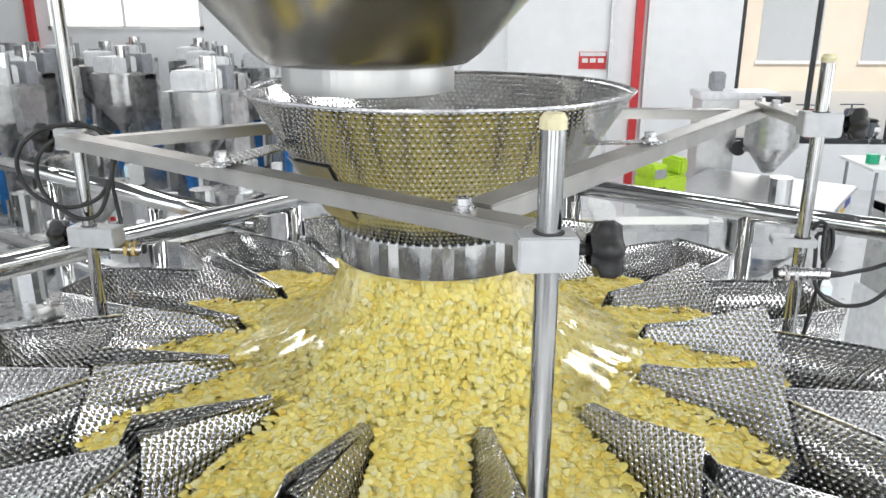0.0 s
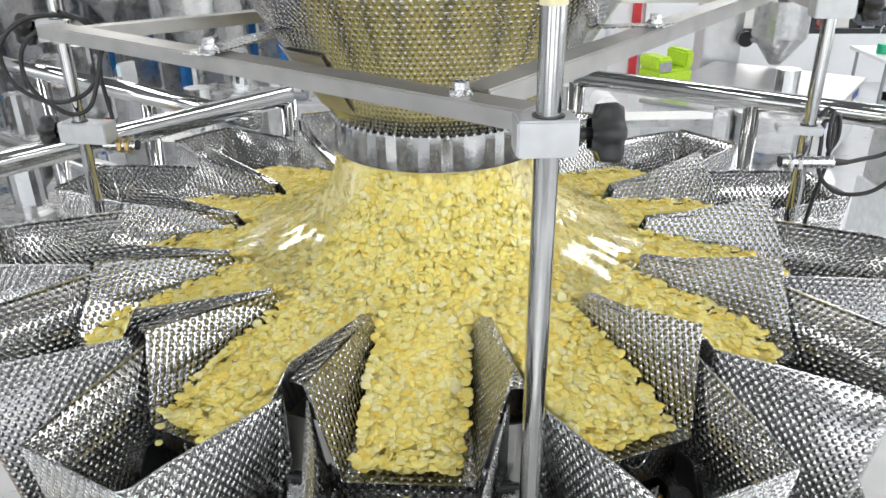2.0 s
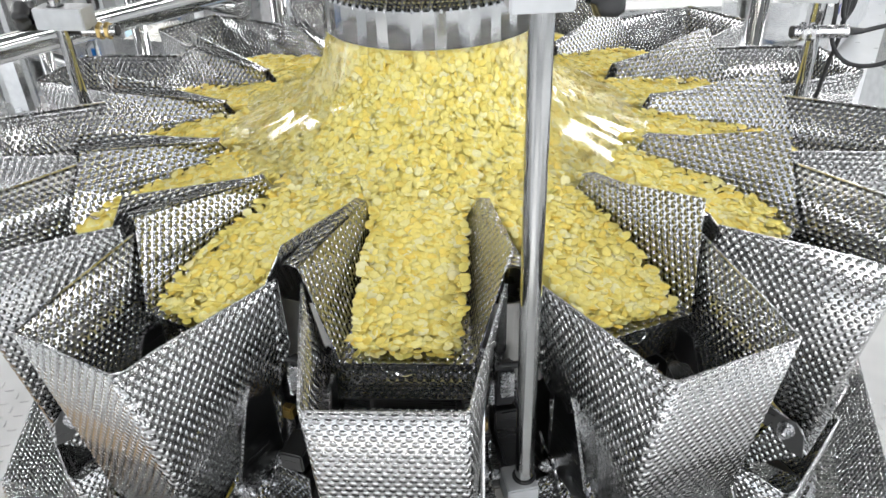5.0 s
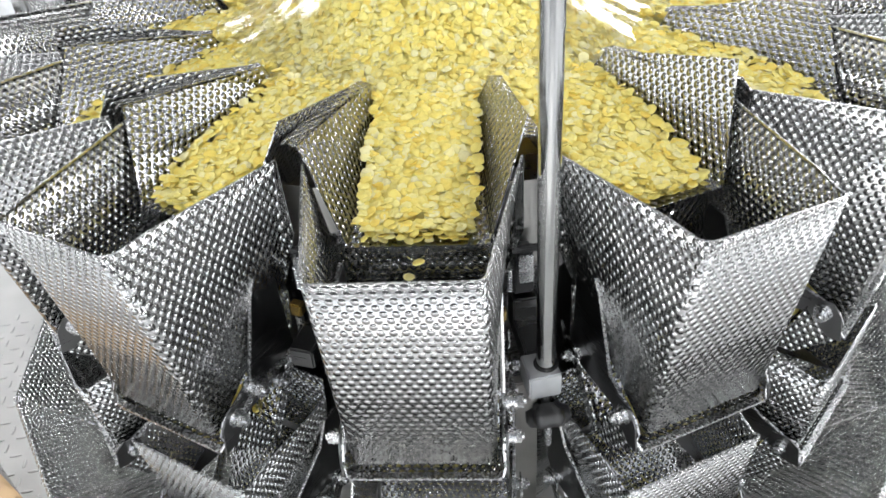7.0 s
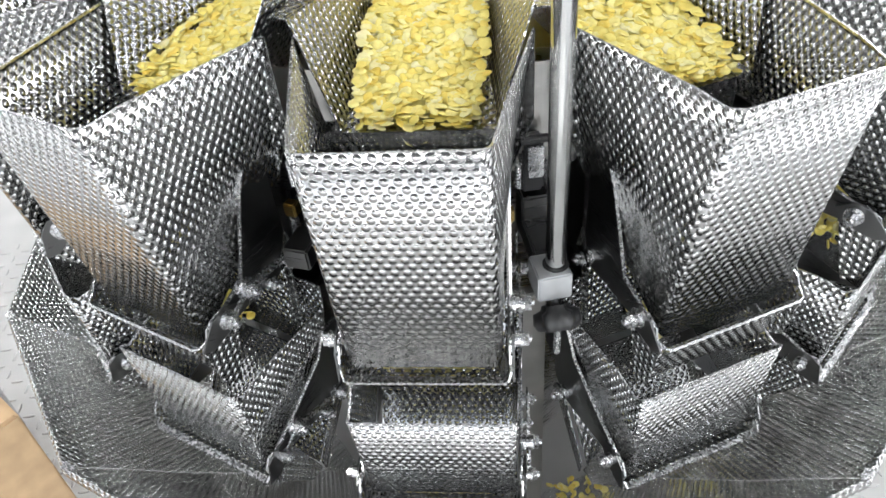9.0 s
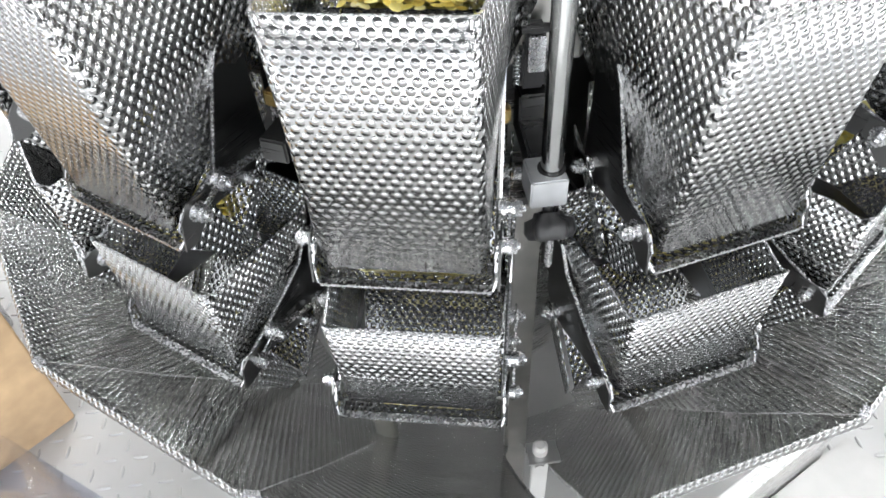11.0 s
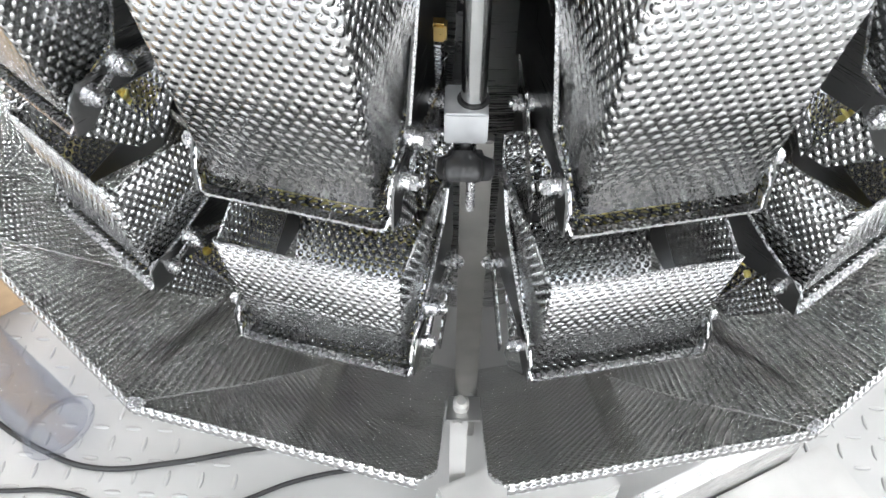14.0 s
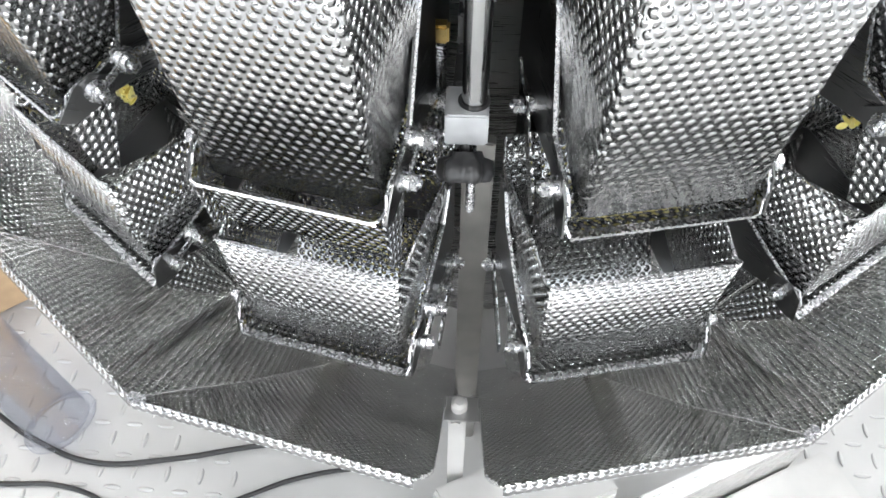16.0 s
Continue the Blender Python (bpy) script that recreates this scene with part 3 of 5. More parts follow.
def bed(k, seed):
    """The layer of flakes in one pan, thinner towards the outlet."""
    places, normals = [], []
    count = 1350
    while len(places) < count:
        f = rng.random()
        r = 0.278 + f * 0.226 + (0.002 * rng.standard_normal() if f > 0.9 else 0)
        half = 0.0505 + 0.001 * f
        level = -0.021 - 0.030 * f ** 1.2
        x = (2 * rng.random() - 1) * (half + 0.003 if f < 0.8 else half + 0.003 - 0.03 * (f - 0.8)) + 0.003 * f
        edge = max(0.0, abs(x) - half + 0.006)
        z = level + edge * 0.6 - 0.007 * rng.random() + 0.002 * math.sin(40 * r + seed) * math.cos(50 * x + seed)
        if f > 0.92:
            z = -0.063 + 0.013 * rng.random()
        elif f > 0.8:
            z = max(z, -0.066 + 0.004 + 0.0105 * rng.random())
        places.append((x, -r, z))
        normals.append((0, -0.16, 1))
    loose = []
    if abs(k) <= 1:
        # the flakes nearest the outlet lie loose, one by one
        order = sorted(range(len(places)), key=lambda q: places[q][1] - 0.6 * places[q][2])
        loose = order[:180]
        keep = set(loose)
        loose = [places[q] for q in loose]
        places = [p for q, p in enumerate(places) if q not in keep]
    ob = new("flake_bed", flake_mesh("flake_bed", places, normals, 0.4))
    for q, p in enumerate(loose):
        o = new("flake", FLAKE_SINGLE[q % 8])
        o.parent = ob
        o.matrix_basis = pose(*p, rng.normal(0, 17), rng.normal(0, 17), rng.uniform(0, 360))
    bm = bmesh.new()
    rows = []
    for f, drop in ((0.0, 0), (0.2, 0), (0.4, 0), (0.6, 0), (0.8, 0), (0.88, 0.002), (0.92, 0.014)):
        half = 0.051
        rows.append([(x, -(0.278 + f * 0.226), -0.021 - 0.030 * f ** 1.2 - 0.0042 - drop - (0.012 if abs(x) == half else 0)) for x in (-half, -half + 0.006, 0, half - 0.006, half)])
    loft(rows, False, bm)
    core = part("core", bm, CHIPS, ob, "inner mass of the layer", None, 0, True)
    core["kind"] = "stuff"
    ob.matrix_basis = head(k)
    return tagged(ob, "layer of pale yellow flakes sliding in a vibrating pan", "food flakes", "layers of flakes in the pans", "stuff")


beds = {k: bed(k, k * 1.7) for k in range(-6, 8)}

# ---------------------------------------------------------------- clear cover, ring, funnel, supply bin
def turned(points, sides=64):
    return loft([[(r * math.sin(2 * math.pi * a / sides), -r * math.cos(2 * math.pi * a / sides), z) for a in range(sides)] for r, z in points])


cover = thing("clear_cover", "flared clear plastic cover over the heap of flakes", "cover", "", pose(0, 0, Z0))
bm = bmesh.new()
rows = []
for i, (r, z) in enumerate(PROFILE[1:]):
    ring = []
    for a in range(300):
        t = 2 * math.pi * a / 300
        w = 1 + (i / 7) * (0.011 * math.sin(9 * t + 1) + 0.008 * math.sin(31 * t + 0.9 * math.sin(5 * t)) * (0.4 + 0.6 * math.sin(4 * t) ** 2))
        ring.append((r * w * math.sin(t), -r * w * math.cos(t), z + 0.004))
    rows.append(ring)
c = part("flared_skirt", loft(rows), CLEAR, cover, "", None, 0.0, True)
c.visible_shadow = False
hem = part("hem", turned([(0.3, -0.022), (0.303, -0.022), (0.304, -0.027), (0.3, -0.027)], 84), CLEAR, cover, "clear rolled hem", None, 0, True)
hem.visible_shadow = False

funnel = thing("funnel", "dimpled stainless steel funnel with a polished neck ring", "funnel", "", pose(0, 0, Z0))
N_F = 40
def fun_ring(r, z, facet):
    out = []
    for a in range(N_F):
        t = 2 * math.pi * a / N_F
        q = (t + 0.2) % (math.pi / 4) - math.pi / 8
        k = (1 - facet) + facet * math.cos(math.pi / 8) / math.cos(q)
        out.append((r * k * math.sin(t), -r * k * math.cos(t), z))
    return out
part("cone", loft([fun_ring(0.268, 0.345, 0.35), fun_ring(0.262, 0.337, 0.4), fun_ring(0.22, 0.27, 0.6), fun_ring(0.175, 0.2, 0.5), fun_ring(0.143, 0.155, 0.0)]), DIMPLED_WIDE, funnel, "", None, 0.0014, True)
part("smooth_patch", loft([fun_ring(0.219, 0.262, 0.57)[33:37], fun_ring(0.193, 0.22, 0.54)[33:37], fun_ring(0.168, 0.184, 0.4)[33:37]], False), BAR_STEEL, funnel, "plain sheet patch under the strap", None, 0.001)
bm = bmesh.new()
pts = [Vector(p) for p in fun_ring(0.268, 0.345, 0.35)]
strip(bm, pts + pts[:2], (0, 0, -1), 0.003, 0.002)
part("rim", bm, ZINC, funnel, "bright rim")
part("neck_ring", turned([(0.146, 0.158), (0.146, 0.135), (0.146, 0.112)]), CHROME, funnel, "polished clamping ring", None, 0.003)
bm = bmesh.new()
for a in range(80):
    t = 2 * math.pi * a / 80
    rod(bm, (0.1455 * math.sin(t), -0.1455 * math.cos(t), 0.156), (0.1455 * math.sin(t), -0.1455 * math.cos(t), 0.162), 0.0032, 8, 0.0012)
part("seam", bm, ZINC, funnel, "folded seam above the ring")

supply = thing("supply_bin", "brushed stainless steel supply bin with a short outlet collar", "hopper", "", pose(-0.092, -0.03, Z0))
part("bin_cone", turned([(0.62, 0.93), (0.36, 0.62), (0.15, 0.392), (0.132, 0.379), (0.114, 0.376)], 72), BIN_STEEL, supply, "", None, 0.002, True)
part("collar", turned([(0.113, 0.381), (0.113, 0.343)], 72), STEEL_UPRIGHT, supply, "bright outlet collar", None, 0.003)
part("bin_wall", turned([(0.62, 1.6), (0.62, 0.93)], 72), BIN_STEEL, supply, "", None, 0.002, True)


# ---------------------------------------------------------------- rods, clamps and the frame of bars
def star_knob(bm, centre, axis, radius, depth):
    axis = Vector(axis).normalized()
    u = axis.orthogonal().normalized()
    v = axis.cross(u)
    c = Vector(centre)
    rings = []
    for h, k in ((0, 0.55), (depth * 0.18, 0.62), (depth * 0.3, 0.95), (depth * 0.75, 1.0), (depth, 0.86), (depth * 1.04, 0.3)):
        rings.append([tuple(c + axis * h + (u * math.cos(t) + v * math.sin(t)) * radius * k * (1 + 0.13 * math.cos(6 * t))) for t in [2 * math.pi * i / 36 for i in range(36)]])
    loft(rings, True, bm)
    bm.faces.new([bm.verts.new(p) for p in rings[-1]])
    return bm


def frame_rod(angle, radius, z_low, z_top, clamps, label):
    a = radians(angle)
    x, y = radius * math.sin(a), -radius * math.cos(a)
    ob = thing("frame_rod", label, "metal rod", "rods of the funnel frame", pose(x, y, Z0 + z_low))
    h = z_top - z_low
    part("rod", loft([[(0.0092 * math.cos(math.pi * i / 16), 0.0092 * math.sin(math.pi * i / 16), h * j / 8) for i in range(32)] for j in range(9)]), ROD_STEEL, ob, "", None, 0, True)
    cap = bmesh.new()
    rod(cap, (0, 0, h), (0, 0, h + 0.007), 0.0098, 24)
    rod(cap, (0, 0, h + 0.007), (0, 0, h + 0.011), 0.0098, 24, 0.007)
    part("cap", cap, IVORY, ob, "yellowed plastic cap")
    for z, turn, sx, sy, sz, off, knob in clamps:
        b = bmesh.new()
        box(b, off - sx / 2, off + sx / 2, -sy / 2, sy / 2, -sz / 2, sz / 2, 0.0015)
        blk = part("clamp_block", b, ALUMINIUM, ob, "anodised clamp block", pose(0, 0, z - z_low, 0, 0, turn))
        ring = bmesh.new()
        rod(ring, (0, 0, sz / 2), (0, 0, sz / 2 + 0.0008), 0.0118, 24)
        part("bore_edge", ring, BLACK, blk)
        if knob:
            kb = bmesh.new()
            d = Vector(knob)
            p = Vector((off, 0, 0)) + Vector((d.x * sx / 2, d.y * sy / 2, d.z * sz / 2))
            rod(kb, p, p + d * 0.012, 0.0045, 12)
            star_knob(kb, p + d * 0.01, d, 0.0215 if z > 0 else 0.0195, 0.022)
            part("star_knob", kb, BLACK, blk, "black star-shaped plastic knob", None, 0, True)
        if z < 0:
            pin = bmesh.new()
            rod(pin, (0, -0.012, -sz / 2), (0, -0.012, -sz / 2 - 0.075), 0.003, 12)
            for i in range(22):
                rod(pin, (0, -0.012, -sz / 2 - 0.02 - 0.0024 * i), (0, -0.012, -sz / 2 - 0.0212 - 0.0024 * i), 0.0037, 12)
            part("threaded_pin", pin, ZINC, blk, "threaded steel pin")
    return ob


ROD_F = (12.2, 0.5405)
frame_rod(ROD_F[0], ROD_F[1], -0.2, 0.366, [(0.277, 6, 0.044, 0.03, 0.027, -0.002, (1, 0, 0)), (-0.21, 14, 0.031, 0.034, 0.028, -0.005, (0, -0.62, -0.78))], "upright polished steel rod with clamps and knobs")
frame_rod(-91.0, 0.53, -0.2, 0.47, [(0.265, 0, 0.05, 0.034, 0.03, 0, (-1, 0, 0)), (0.118, -6, 0.075, 0.034, 0.03, 0.01, (-1, 0, 0)), (-0.204, -90, 0.034, 0.034, 0.03, 0, (0, -0.62, -0.78))], "upright polished steel rod with sensor clamp and cable")
frame_rod(91.0, 0.522, -0.2, 0.378, [(0.296, -4, 0.05, 0.034, 0.032, 0, (1, 0, 0)), (0.128, -10, 0.06, 0.03, 0.012, -0.012, ()), (-0.204, 90, 0.034, 0.034, 0.03, 0, (0, -0.62, -0.78))], "upright polished steel rod with proximity sensor")


def hex_bolt(bm, p, radius=0.007):
    p = Vector(p)
    rod(bm, p, p + Vector((0, 0, 0.002)), radius * 1.45, 20)
    rod(bm, p + Vector((0, 0, 0.002)), p + Vector((0, 0, 0.004)), radius * 1.2, 20)
    rod(bm, p + Vector((0, 0, 0.004)), p + Vector((0, 0, 0.010)), radius, 6)
    return bm


def frame_bar(a, b, z, width, height, label, bolts=()):
    a, b = Vector((*a, 0)), Vector((*b, 0))
    ang = math.degrees(math.atan2(b.y - a.y, b.x - a.x))
    ob = thing("frame_bar", label, "metal bar", "bars of the funnel frame", pose(a.x, a.y, Z0 + z, 0, 0, ang))
    bm = bmesh.new()
    box(bm, 0, (b - a).length, -width / 2, width / 2, -height, 0, 0.0015)
    part("bar", bm, BAR_STEEL, ob)
    for p in bolts:
        part("bolt", hex_bolt(bmesh.new(), (p, 0, 0.0002)), ZINC, ob)
    return ob


CF, CL, CB, CK = (0.05, -0.472), (-0.475, -0.115), (0.525, 0.262), (0.0, 0.262)
frame_bar((CF[0] + 0.055, CF[1] - 0.038), CL, 0.292, 0.03, 0.016, "flat satin steel bar under the funnel", (0.0665,))
frame_bar((CF[0] + 0.01, CF[1] + 0.02), CB, 0.2925, 0.03, 0.02, "satin steel bar beside the funnel", (0.86,))
frame_bar(CL, CK, 0.284, 0.028, 0.016, "satin steel bar behind the funnel", (0.02,))
frame_bar(CB, CK, 0.284, 0.028, 0.016, "satin steel bar at the back of the frame")
frame_bar((0.527, 0.25), (0.524, 0.02), 0.298, 0.026, 0.014, "short steel bar to the rod", (0.06,))


def strap(a, b, za, zb, label):
    ob = thing("funnel_strap", label, "bracket", "straps of the funnel", pose(*a, Z0 + za))
    d = Vector((b[0] - a[0], b[1] - a[1], 0))
    side = Vector((-d.y, d.x, 0)).normalized()
    bm = bmesh.new()
    pts = [Vector((0, 0, 0)) - d * 0.12 - side * 0.016, -side * 0.016, d * 0.75 - side * 0.016 + Vector((0, 0, (zb - za) * 0.6)), d - side * 0.016 + Vector((0, 0, zb - za))]
    strip(bm, pts, side, 0.032, 0.002)
    part("plate", bm, DIMPLED, ob)
    part("bolt", hex_bolt(bmesh.new(), (0, 0, 0.0025)), ZINC, ob)
    return ob


strap((-0.205, -0.302), (-0.16, -0.11), 0.2935, 0.285, "dimpled steel strap from the bar to the funnel")
strap((0.262, -0.145), (0.15, -0.06), 0.2935, 0.27, "dimpled steel strap from the bar to the funnel")


# sensors and their cables
def sensor(m, length, label, parent_cable):
    ob = thing("proximity_sensor", label, "sensor", "sensors on the rods", m)
    b = bmesh.new()
    rod(b, (0, 0, 0), (length, 0, 0), 0.0085, 20)
    part("barrel", b, ZINC, ob)
    b = bmesh.new()
    for x in (0.010, 0.022):
        rod(b, (x, 0, 0), (x + 0.005, 0, 0), 0.0125, 6)
    part("nut", b, BRASS if parent_cable else ZINC, ob)
    b = bmesh.new()
    rod(b, (-0.002, 0, 0), (0, 0, 0), 0.0075, 20)
    part("face", b, BLACK, ob)
    b = bmesh.new()
    rod(b, (length, 0, 0), (length + 0.02, 0, 0), 0.006, 16, 0.0035)
    part("cable_gland", b, BLACK, ob)
    return ob


sensor(pose(0.475, -0.035, Z0 + 0.094), 0.07, "threaded metal proximity sensor clamped to a rod", False)
sensor(pose(-0.455, 0.02, Z0 + 0.094, 0, 0, 180), 0.05, "brass-nutted sensor with black tip on a clamp", True)
def cable(points, radius, label):
    p0 = Vector(points[0])
    ob = tube("cable", [Vector(p) - p0 for p in points], radius, RUBBER)
    ob.location = p0
    return tagged(ob, label, "cable")
cable([(0.565, -0.035, Z0 + 0.094), (0.6, -0.03, Z0 + 0.1), (0.64, -0.03, Z0 + 0.105), (0.632, -0.03, Z0 + 0.07), (0.58, -0.03, Z0 + 0.045), (0.545, -0.02, Z0 + 0.06), (0.54, 0.0, Z0 + 0.11), (0.548, 0.01, Z0 + 0.14), (0.553, 0.0, Z0 + 0.1), (0.545, 0.0, Z0 + 0.03), (0.535, 0.01, Z0 - 0.08), (0.515, 0.03, Z0 - 0.2)], 0.003, "black sensor cable looped beside the rod")
cable([(0.535, 0.012, Z0 + 0.145), (0.55, 0.016, Z0 + 0.155), (0.56, 0.012, Z0 + 0.13), (0.556, 0.004, Z0 + 0.1), (0.548, 0.0, Z0 + 0.13), (0.556, 0.01, Z0 + 0.15), (0.566, 0.01, Z0 + 0.12), (0.556, 0.01, Z0 + 0.09)], 0.003, "coil of black cable tied to the rod")
cable([(-0.49, 0.03, Z0 + 0.13), (-0.5, 0.04, Z0 + 0.2), (-0.485, 0.03, Z0 + 0.26), (-0.52, 0.0, Z0 + 0.285), (-0.58, -0.03, Z0 + 0.27), (-0.6, -0.03, Z0 + 0.22), (-0.57, -0.02, Z0 + 0.175), (-0.52, 0.0, Z0 + 0.17), (-0.49, 0.01, Z0 + 0.2), (-0.482, 0.02, Z0 + 0.25)], 0.0032, "black sensor cable looped round the rod")
cable([(-0.482, 0.02, Z0 + 0.25), (-0.5, 0.0, Z0 + 0.27), (-0.555, -0.02, Z0 + 0.262), (-0.58, -0.02, Z0 + 0.21), (-0.55, -0.02, Z0 + 0.165), (-0.515, -0.01, Z0 + 0.15), (-0.492, 0.0, Z0 + 0.18), (-0.49, 0.01, Z0 + 0.27), (-0.52, 0.0, Z0 + 0.29)], 0.0032, "second loop of black sensor cable")


# ---------------------------------------------------------------- body of the weigher
body = thing("multihead_weigher", "round stainless steel body with latches between the hoppers", "machine body", "", pose(0, 0, Z0))
half = radians(STEP / 2)
panel = bmesh.new()
w = 0.034
loft([[(-w * k, -0.458, z), (-w * k * 0.9, -0.461, z), (0, -0.462, z), (w * k * 0.9, -0.461, z), (w * k, -0.458, z)] for z, k in ((-0.04, 0.75), (-0.046, 0.93), (-0.056, 1), (-0.1, 1), (-0.145, 1))], False, panel)
p0 = part("side_panel", panel, BAR_STEEL, body, "", pose(0, 0, 0, 0, 0, STEP / 2), 0.003)
lat = bmesh.new()
box(lat, -0.011, 0.011, -0.474, -0.458, -0.165, -0.125, 0.003)
box(lat, -0.008, 0.008, -0.482, -0.47, -0.135, -0.1, 0.003)
rod(lat, (-0.012, -0.478, -0.105), (0.012, -0.478, -0.105), 0.004, 10)
l0 = part("latch", lat, BLACK, body, "black toggle latch with steel springs", pose(0, 0, 0, 0, 0, STEP / 2 - 1.2))
spr = bmesh.new()
for sx in (-0.014, 0.014):
    tube_into(spr, [(sx + 0.003 * math.cos(a * 1.05), -0.474 + 0.003 * math.sin(a * 1.05), -0.128 - 0.0006 * a) for a in range(52)], 0.0008)
box(spr, -0.007, 0.007, -0.487, -0.483, -0.14, -0.108, 0.001)
s0 = part("spring", spr, ZINC, l0)
arm = bmesh.new()
box(arm, -0.013, 0.013, -0.525, -0.45, -0.217, -0.193, 0.002)
box(arm, -0.013, 0.013, -0.478, -0.452, -0.215, -0.168, 0.002)
a0 = part("support_arm", arm, DARK_STEEL, body, "steel arm between two hoppers", pose(0, 0, 0, 0, 0, STEP / 2 - 1.0))
post = bmesh.new()
box(post, -0.0155, 0.0155, -0.44, -0.425, -1.0, -0.33, 0.002)
q0 = part("leg", post, BAR_STEEL, body, "flat steel leg behind the hoppers", pose(0, 0, 0, 0, 0, STEP / 2))
act = bmesh.new()
box(act, -0.05, 0.05, -0.45, -0.36, -0.29, -0.15, 0.006)
box(act, -0.045, 0.045, -0.44, -0.36, -0.5, -0.33, 0.006)
d0 = part("drive_unit", act, DARK_STEEL, body, "dark drive unit behind a hopper", pose(0, 0, 0, 0, 0, 0))
tens = bmesh.new()
box(tens, -0.007, 0.007, -0.478, -0.466, -0.196, -0.18, 0.002)
t0 = part("spring_hook", tens, BRASS, body, "brass hook with a coil spring", pose(0, 0, 0, 0, 0, STEP / 2 - 4.2))
coil = bmesh.new()
tube_into(coil, [(0.0042 * math.cos(a * 1.05), -0.472 + 0.0042 * math.sin(a * 1.05), -0.198 - 0.00052 * a) for a in range(120)], 0.001)
c0 = part("coil_spring", coil, ZINC, t0)
for k in range(1, 14):
    for src, off in ((p0, STEP / 2), (l0, STEP / 2 - 1.2), (a0, STEP / 2 - 1.0), (q0, STEP / 2), (d0, 0), (t0, STEP / 2 - 4.2)):
        made = copy_thing(src, pose(0, 0, 0, 0, 0, k * STEP + off))
part("core_drum", turned([(0.0, -0.105), (0.435, -0.105), (0.445, -0.112), (0.445, -0.135), (0.36, -0.14), (0.355, -0.6), (0.2, -0.62), (0.2, -1.0)]), STEEL, body, "inner steel drum", None, 0, True)

# ---------------------------------------------------------------- collecting chute
chute = thing("collecting_chute", "wide dimpled stainless steel collecting chute in segments", "chute", "", pose(0, 0, Z0))
RO, ZO = 0.715, -0.478
hw = RO * math.cos(half) * math.tan(half)
SLOPE_R = (-0.715, -0.66, -0.60, -0.52, -0.42, -0.30)
SLOPE_Z = (-0.478, -0.548, -0.628, -0.725, -0.84, -0.98)
def chute_panel(notch_left, notch_right):
    """One side of the chute; at the open seam its edge is cut back, with rounded corners."""
    rows = []
    for r in (0.715, 0.711, 0.704, 0.69, 0.66, 0.60, 0.545, 0.51, 0.497, 0.47, 0.41, 0.30):
        z = float(np.interp(-r, SLOPE_R, SLOPE_Z))
        ap = r * math.cos(half)
        h = ap * math.tan(half) - 0.001
        cut = max(0.0, min(1.0, (r - 0.41) / 0.087))
        corner = 0.015 * max(0.0, (r - 0.685) / 0.03) ** 2.5
        l = -h + (notch_left * cut + corner if notch_left else 0)
        rr = h - (notch_right * cut + corner if notch_right else 0)
        rows.append([(l + (rr - l) * i / 5, -ap, z) for i in range(6)])
    bm = loft(rows, False)
    return bm, rows[0], rows
for k in range(-6, 8):
    nl, nr = (0.0185 if k == 1 else 0), (0.0275 if k == 0 else 0)
    bm, edge, rows = chute_panel(nl, nr)
    pn = part("chute_panel", bm, DIMPLED_SOFT, chute, "", pose(0, 0, 0, 0, 0, k * STEP), 0.0015)
    fl = bmesh.new()
    loft([[(x, y, z) for x, y, z in edge], [(x, y - 0.003, z - 0.003) for x, y, z in edge], [(x, y - 0.004, z - 0.011) for x, y, z in edge]], False, fl)
    part("folded_edge", fl, DIMPLED, pn, "bright folded edge", None, 0.001)
    if nl or nr:
        rim = bmesh.new()
        strip(rim, [Vector(r[0 if nl else -1]) for r in rows[1:11]], (0, 0.35, 1), 0.0045, 0.0012)
        part("upturned_edge", rim, ZINC, pn, "upturned edge at the open seam")
    if k in (0, 2, -2, -5, 5, -1, 7):
        tab = bmesh.new()
        box(tab, -hw - 0.004, -hw + 0.012, -RO * math.cos(half) - 0.003, -RO * math.cos(half) + 0.007, ZO - 0.004, ZO + 0.002, 0.001)
        part("corner_tab", tab, ZINC, pn)
lg = thing("chute_post", "grey flat steel post carrying the chute at its open seam", "post", "", pose(0, 0, Z0, 0, 0, STEP / 2))
bm = bmesh.new()
box(bm, -0.018, 0.001, -0.6, -0.594, -0.95, -0.57, 0.001)
part("bar", bm, FRAME_GREY, lg)
bm = bmesh.new()
box(bm, -0.022, 0.014, -0.604, -0.575, -0.57, -0.567, 0.001)
part("top_plate", bm, STEEL, lg)
bm = bmesh.new()
rod(bm, (-0.007, -0.588, -0.567), (-0.007, -0.588, -0.557), 0.0085, 24)
rod(bm, (-0.007, -0.588, -0.557), (-0.007, -0.588, -0.554), 0.0085, 24, 0.005)
rod(bm, (-0.01, -0.6, -0.577), (-0.01, -0.604, -0.577), 0.006, 6)
part("pad", bm, FRAME_GREY, lg, "grey clamping pad")


# ---------------------------------------------------------------- platform
deck = thing("platform", "aluminium tread plate platform round the weigher", "platform", "", pose(0, 0, DECK), "structure")
bm = bmesh.new()
loft([[(x, y, 0) for x in (-2.3, 2.3)] for y in (-1.9, 1.6)], False, bm)
part("sheet", bm, TREAD, deck, "", None, 0.004)
tread = bmesh.new()
rings = []
for h, k in ((0.0, 1.0), (0.0022, 0.78), (0.003, 0.3)):
    rings.append([(0.0135 * k * math.cos(t), 0.0038 * k * math.sin(t), h) for t in [2 * math.pi * i / 10 for i in range(10)]])
loft(rings, True, tread)
tread.faces.new([tread.verts.new(p) for p in rings[-1]])
first_tread = part("tread_bar", tread, TREAD, deck, "raised tread bar", pose(9, 9, 0), 0, True)
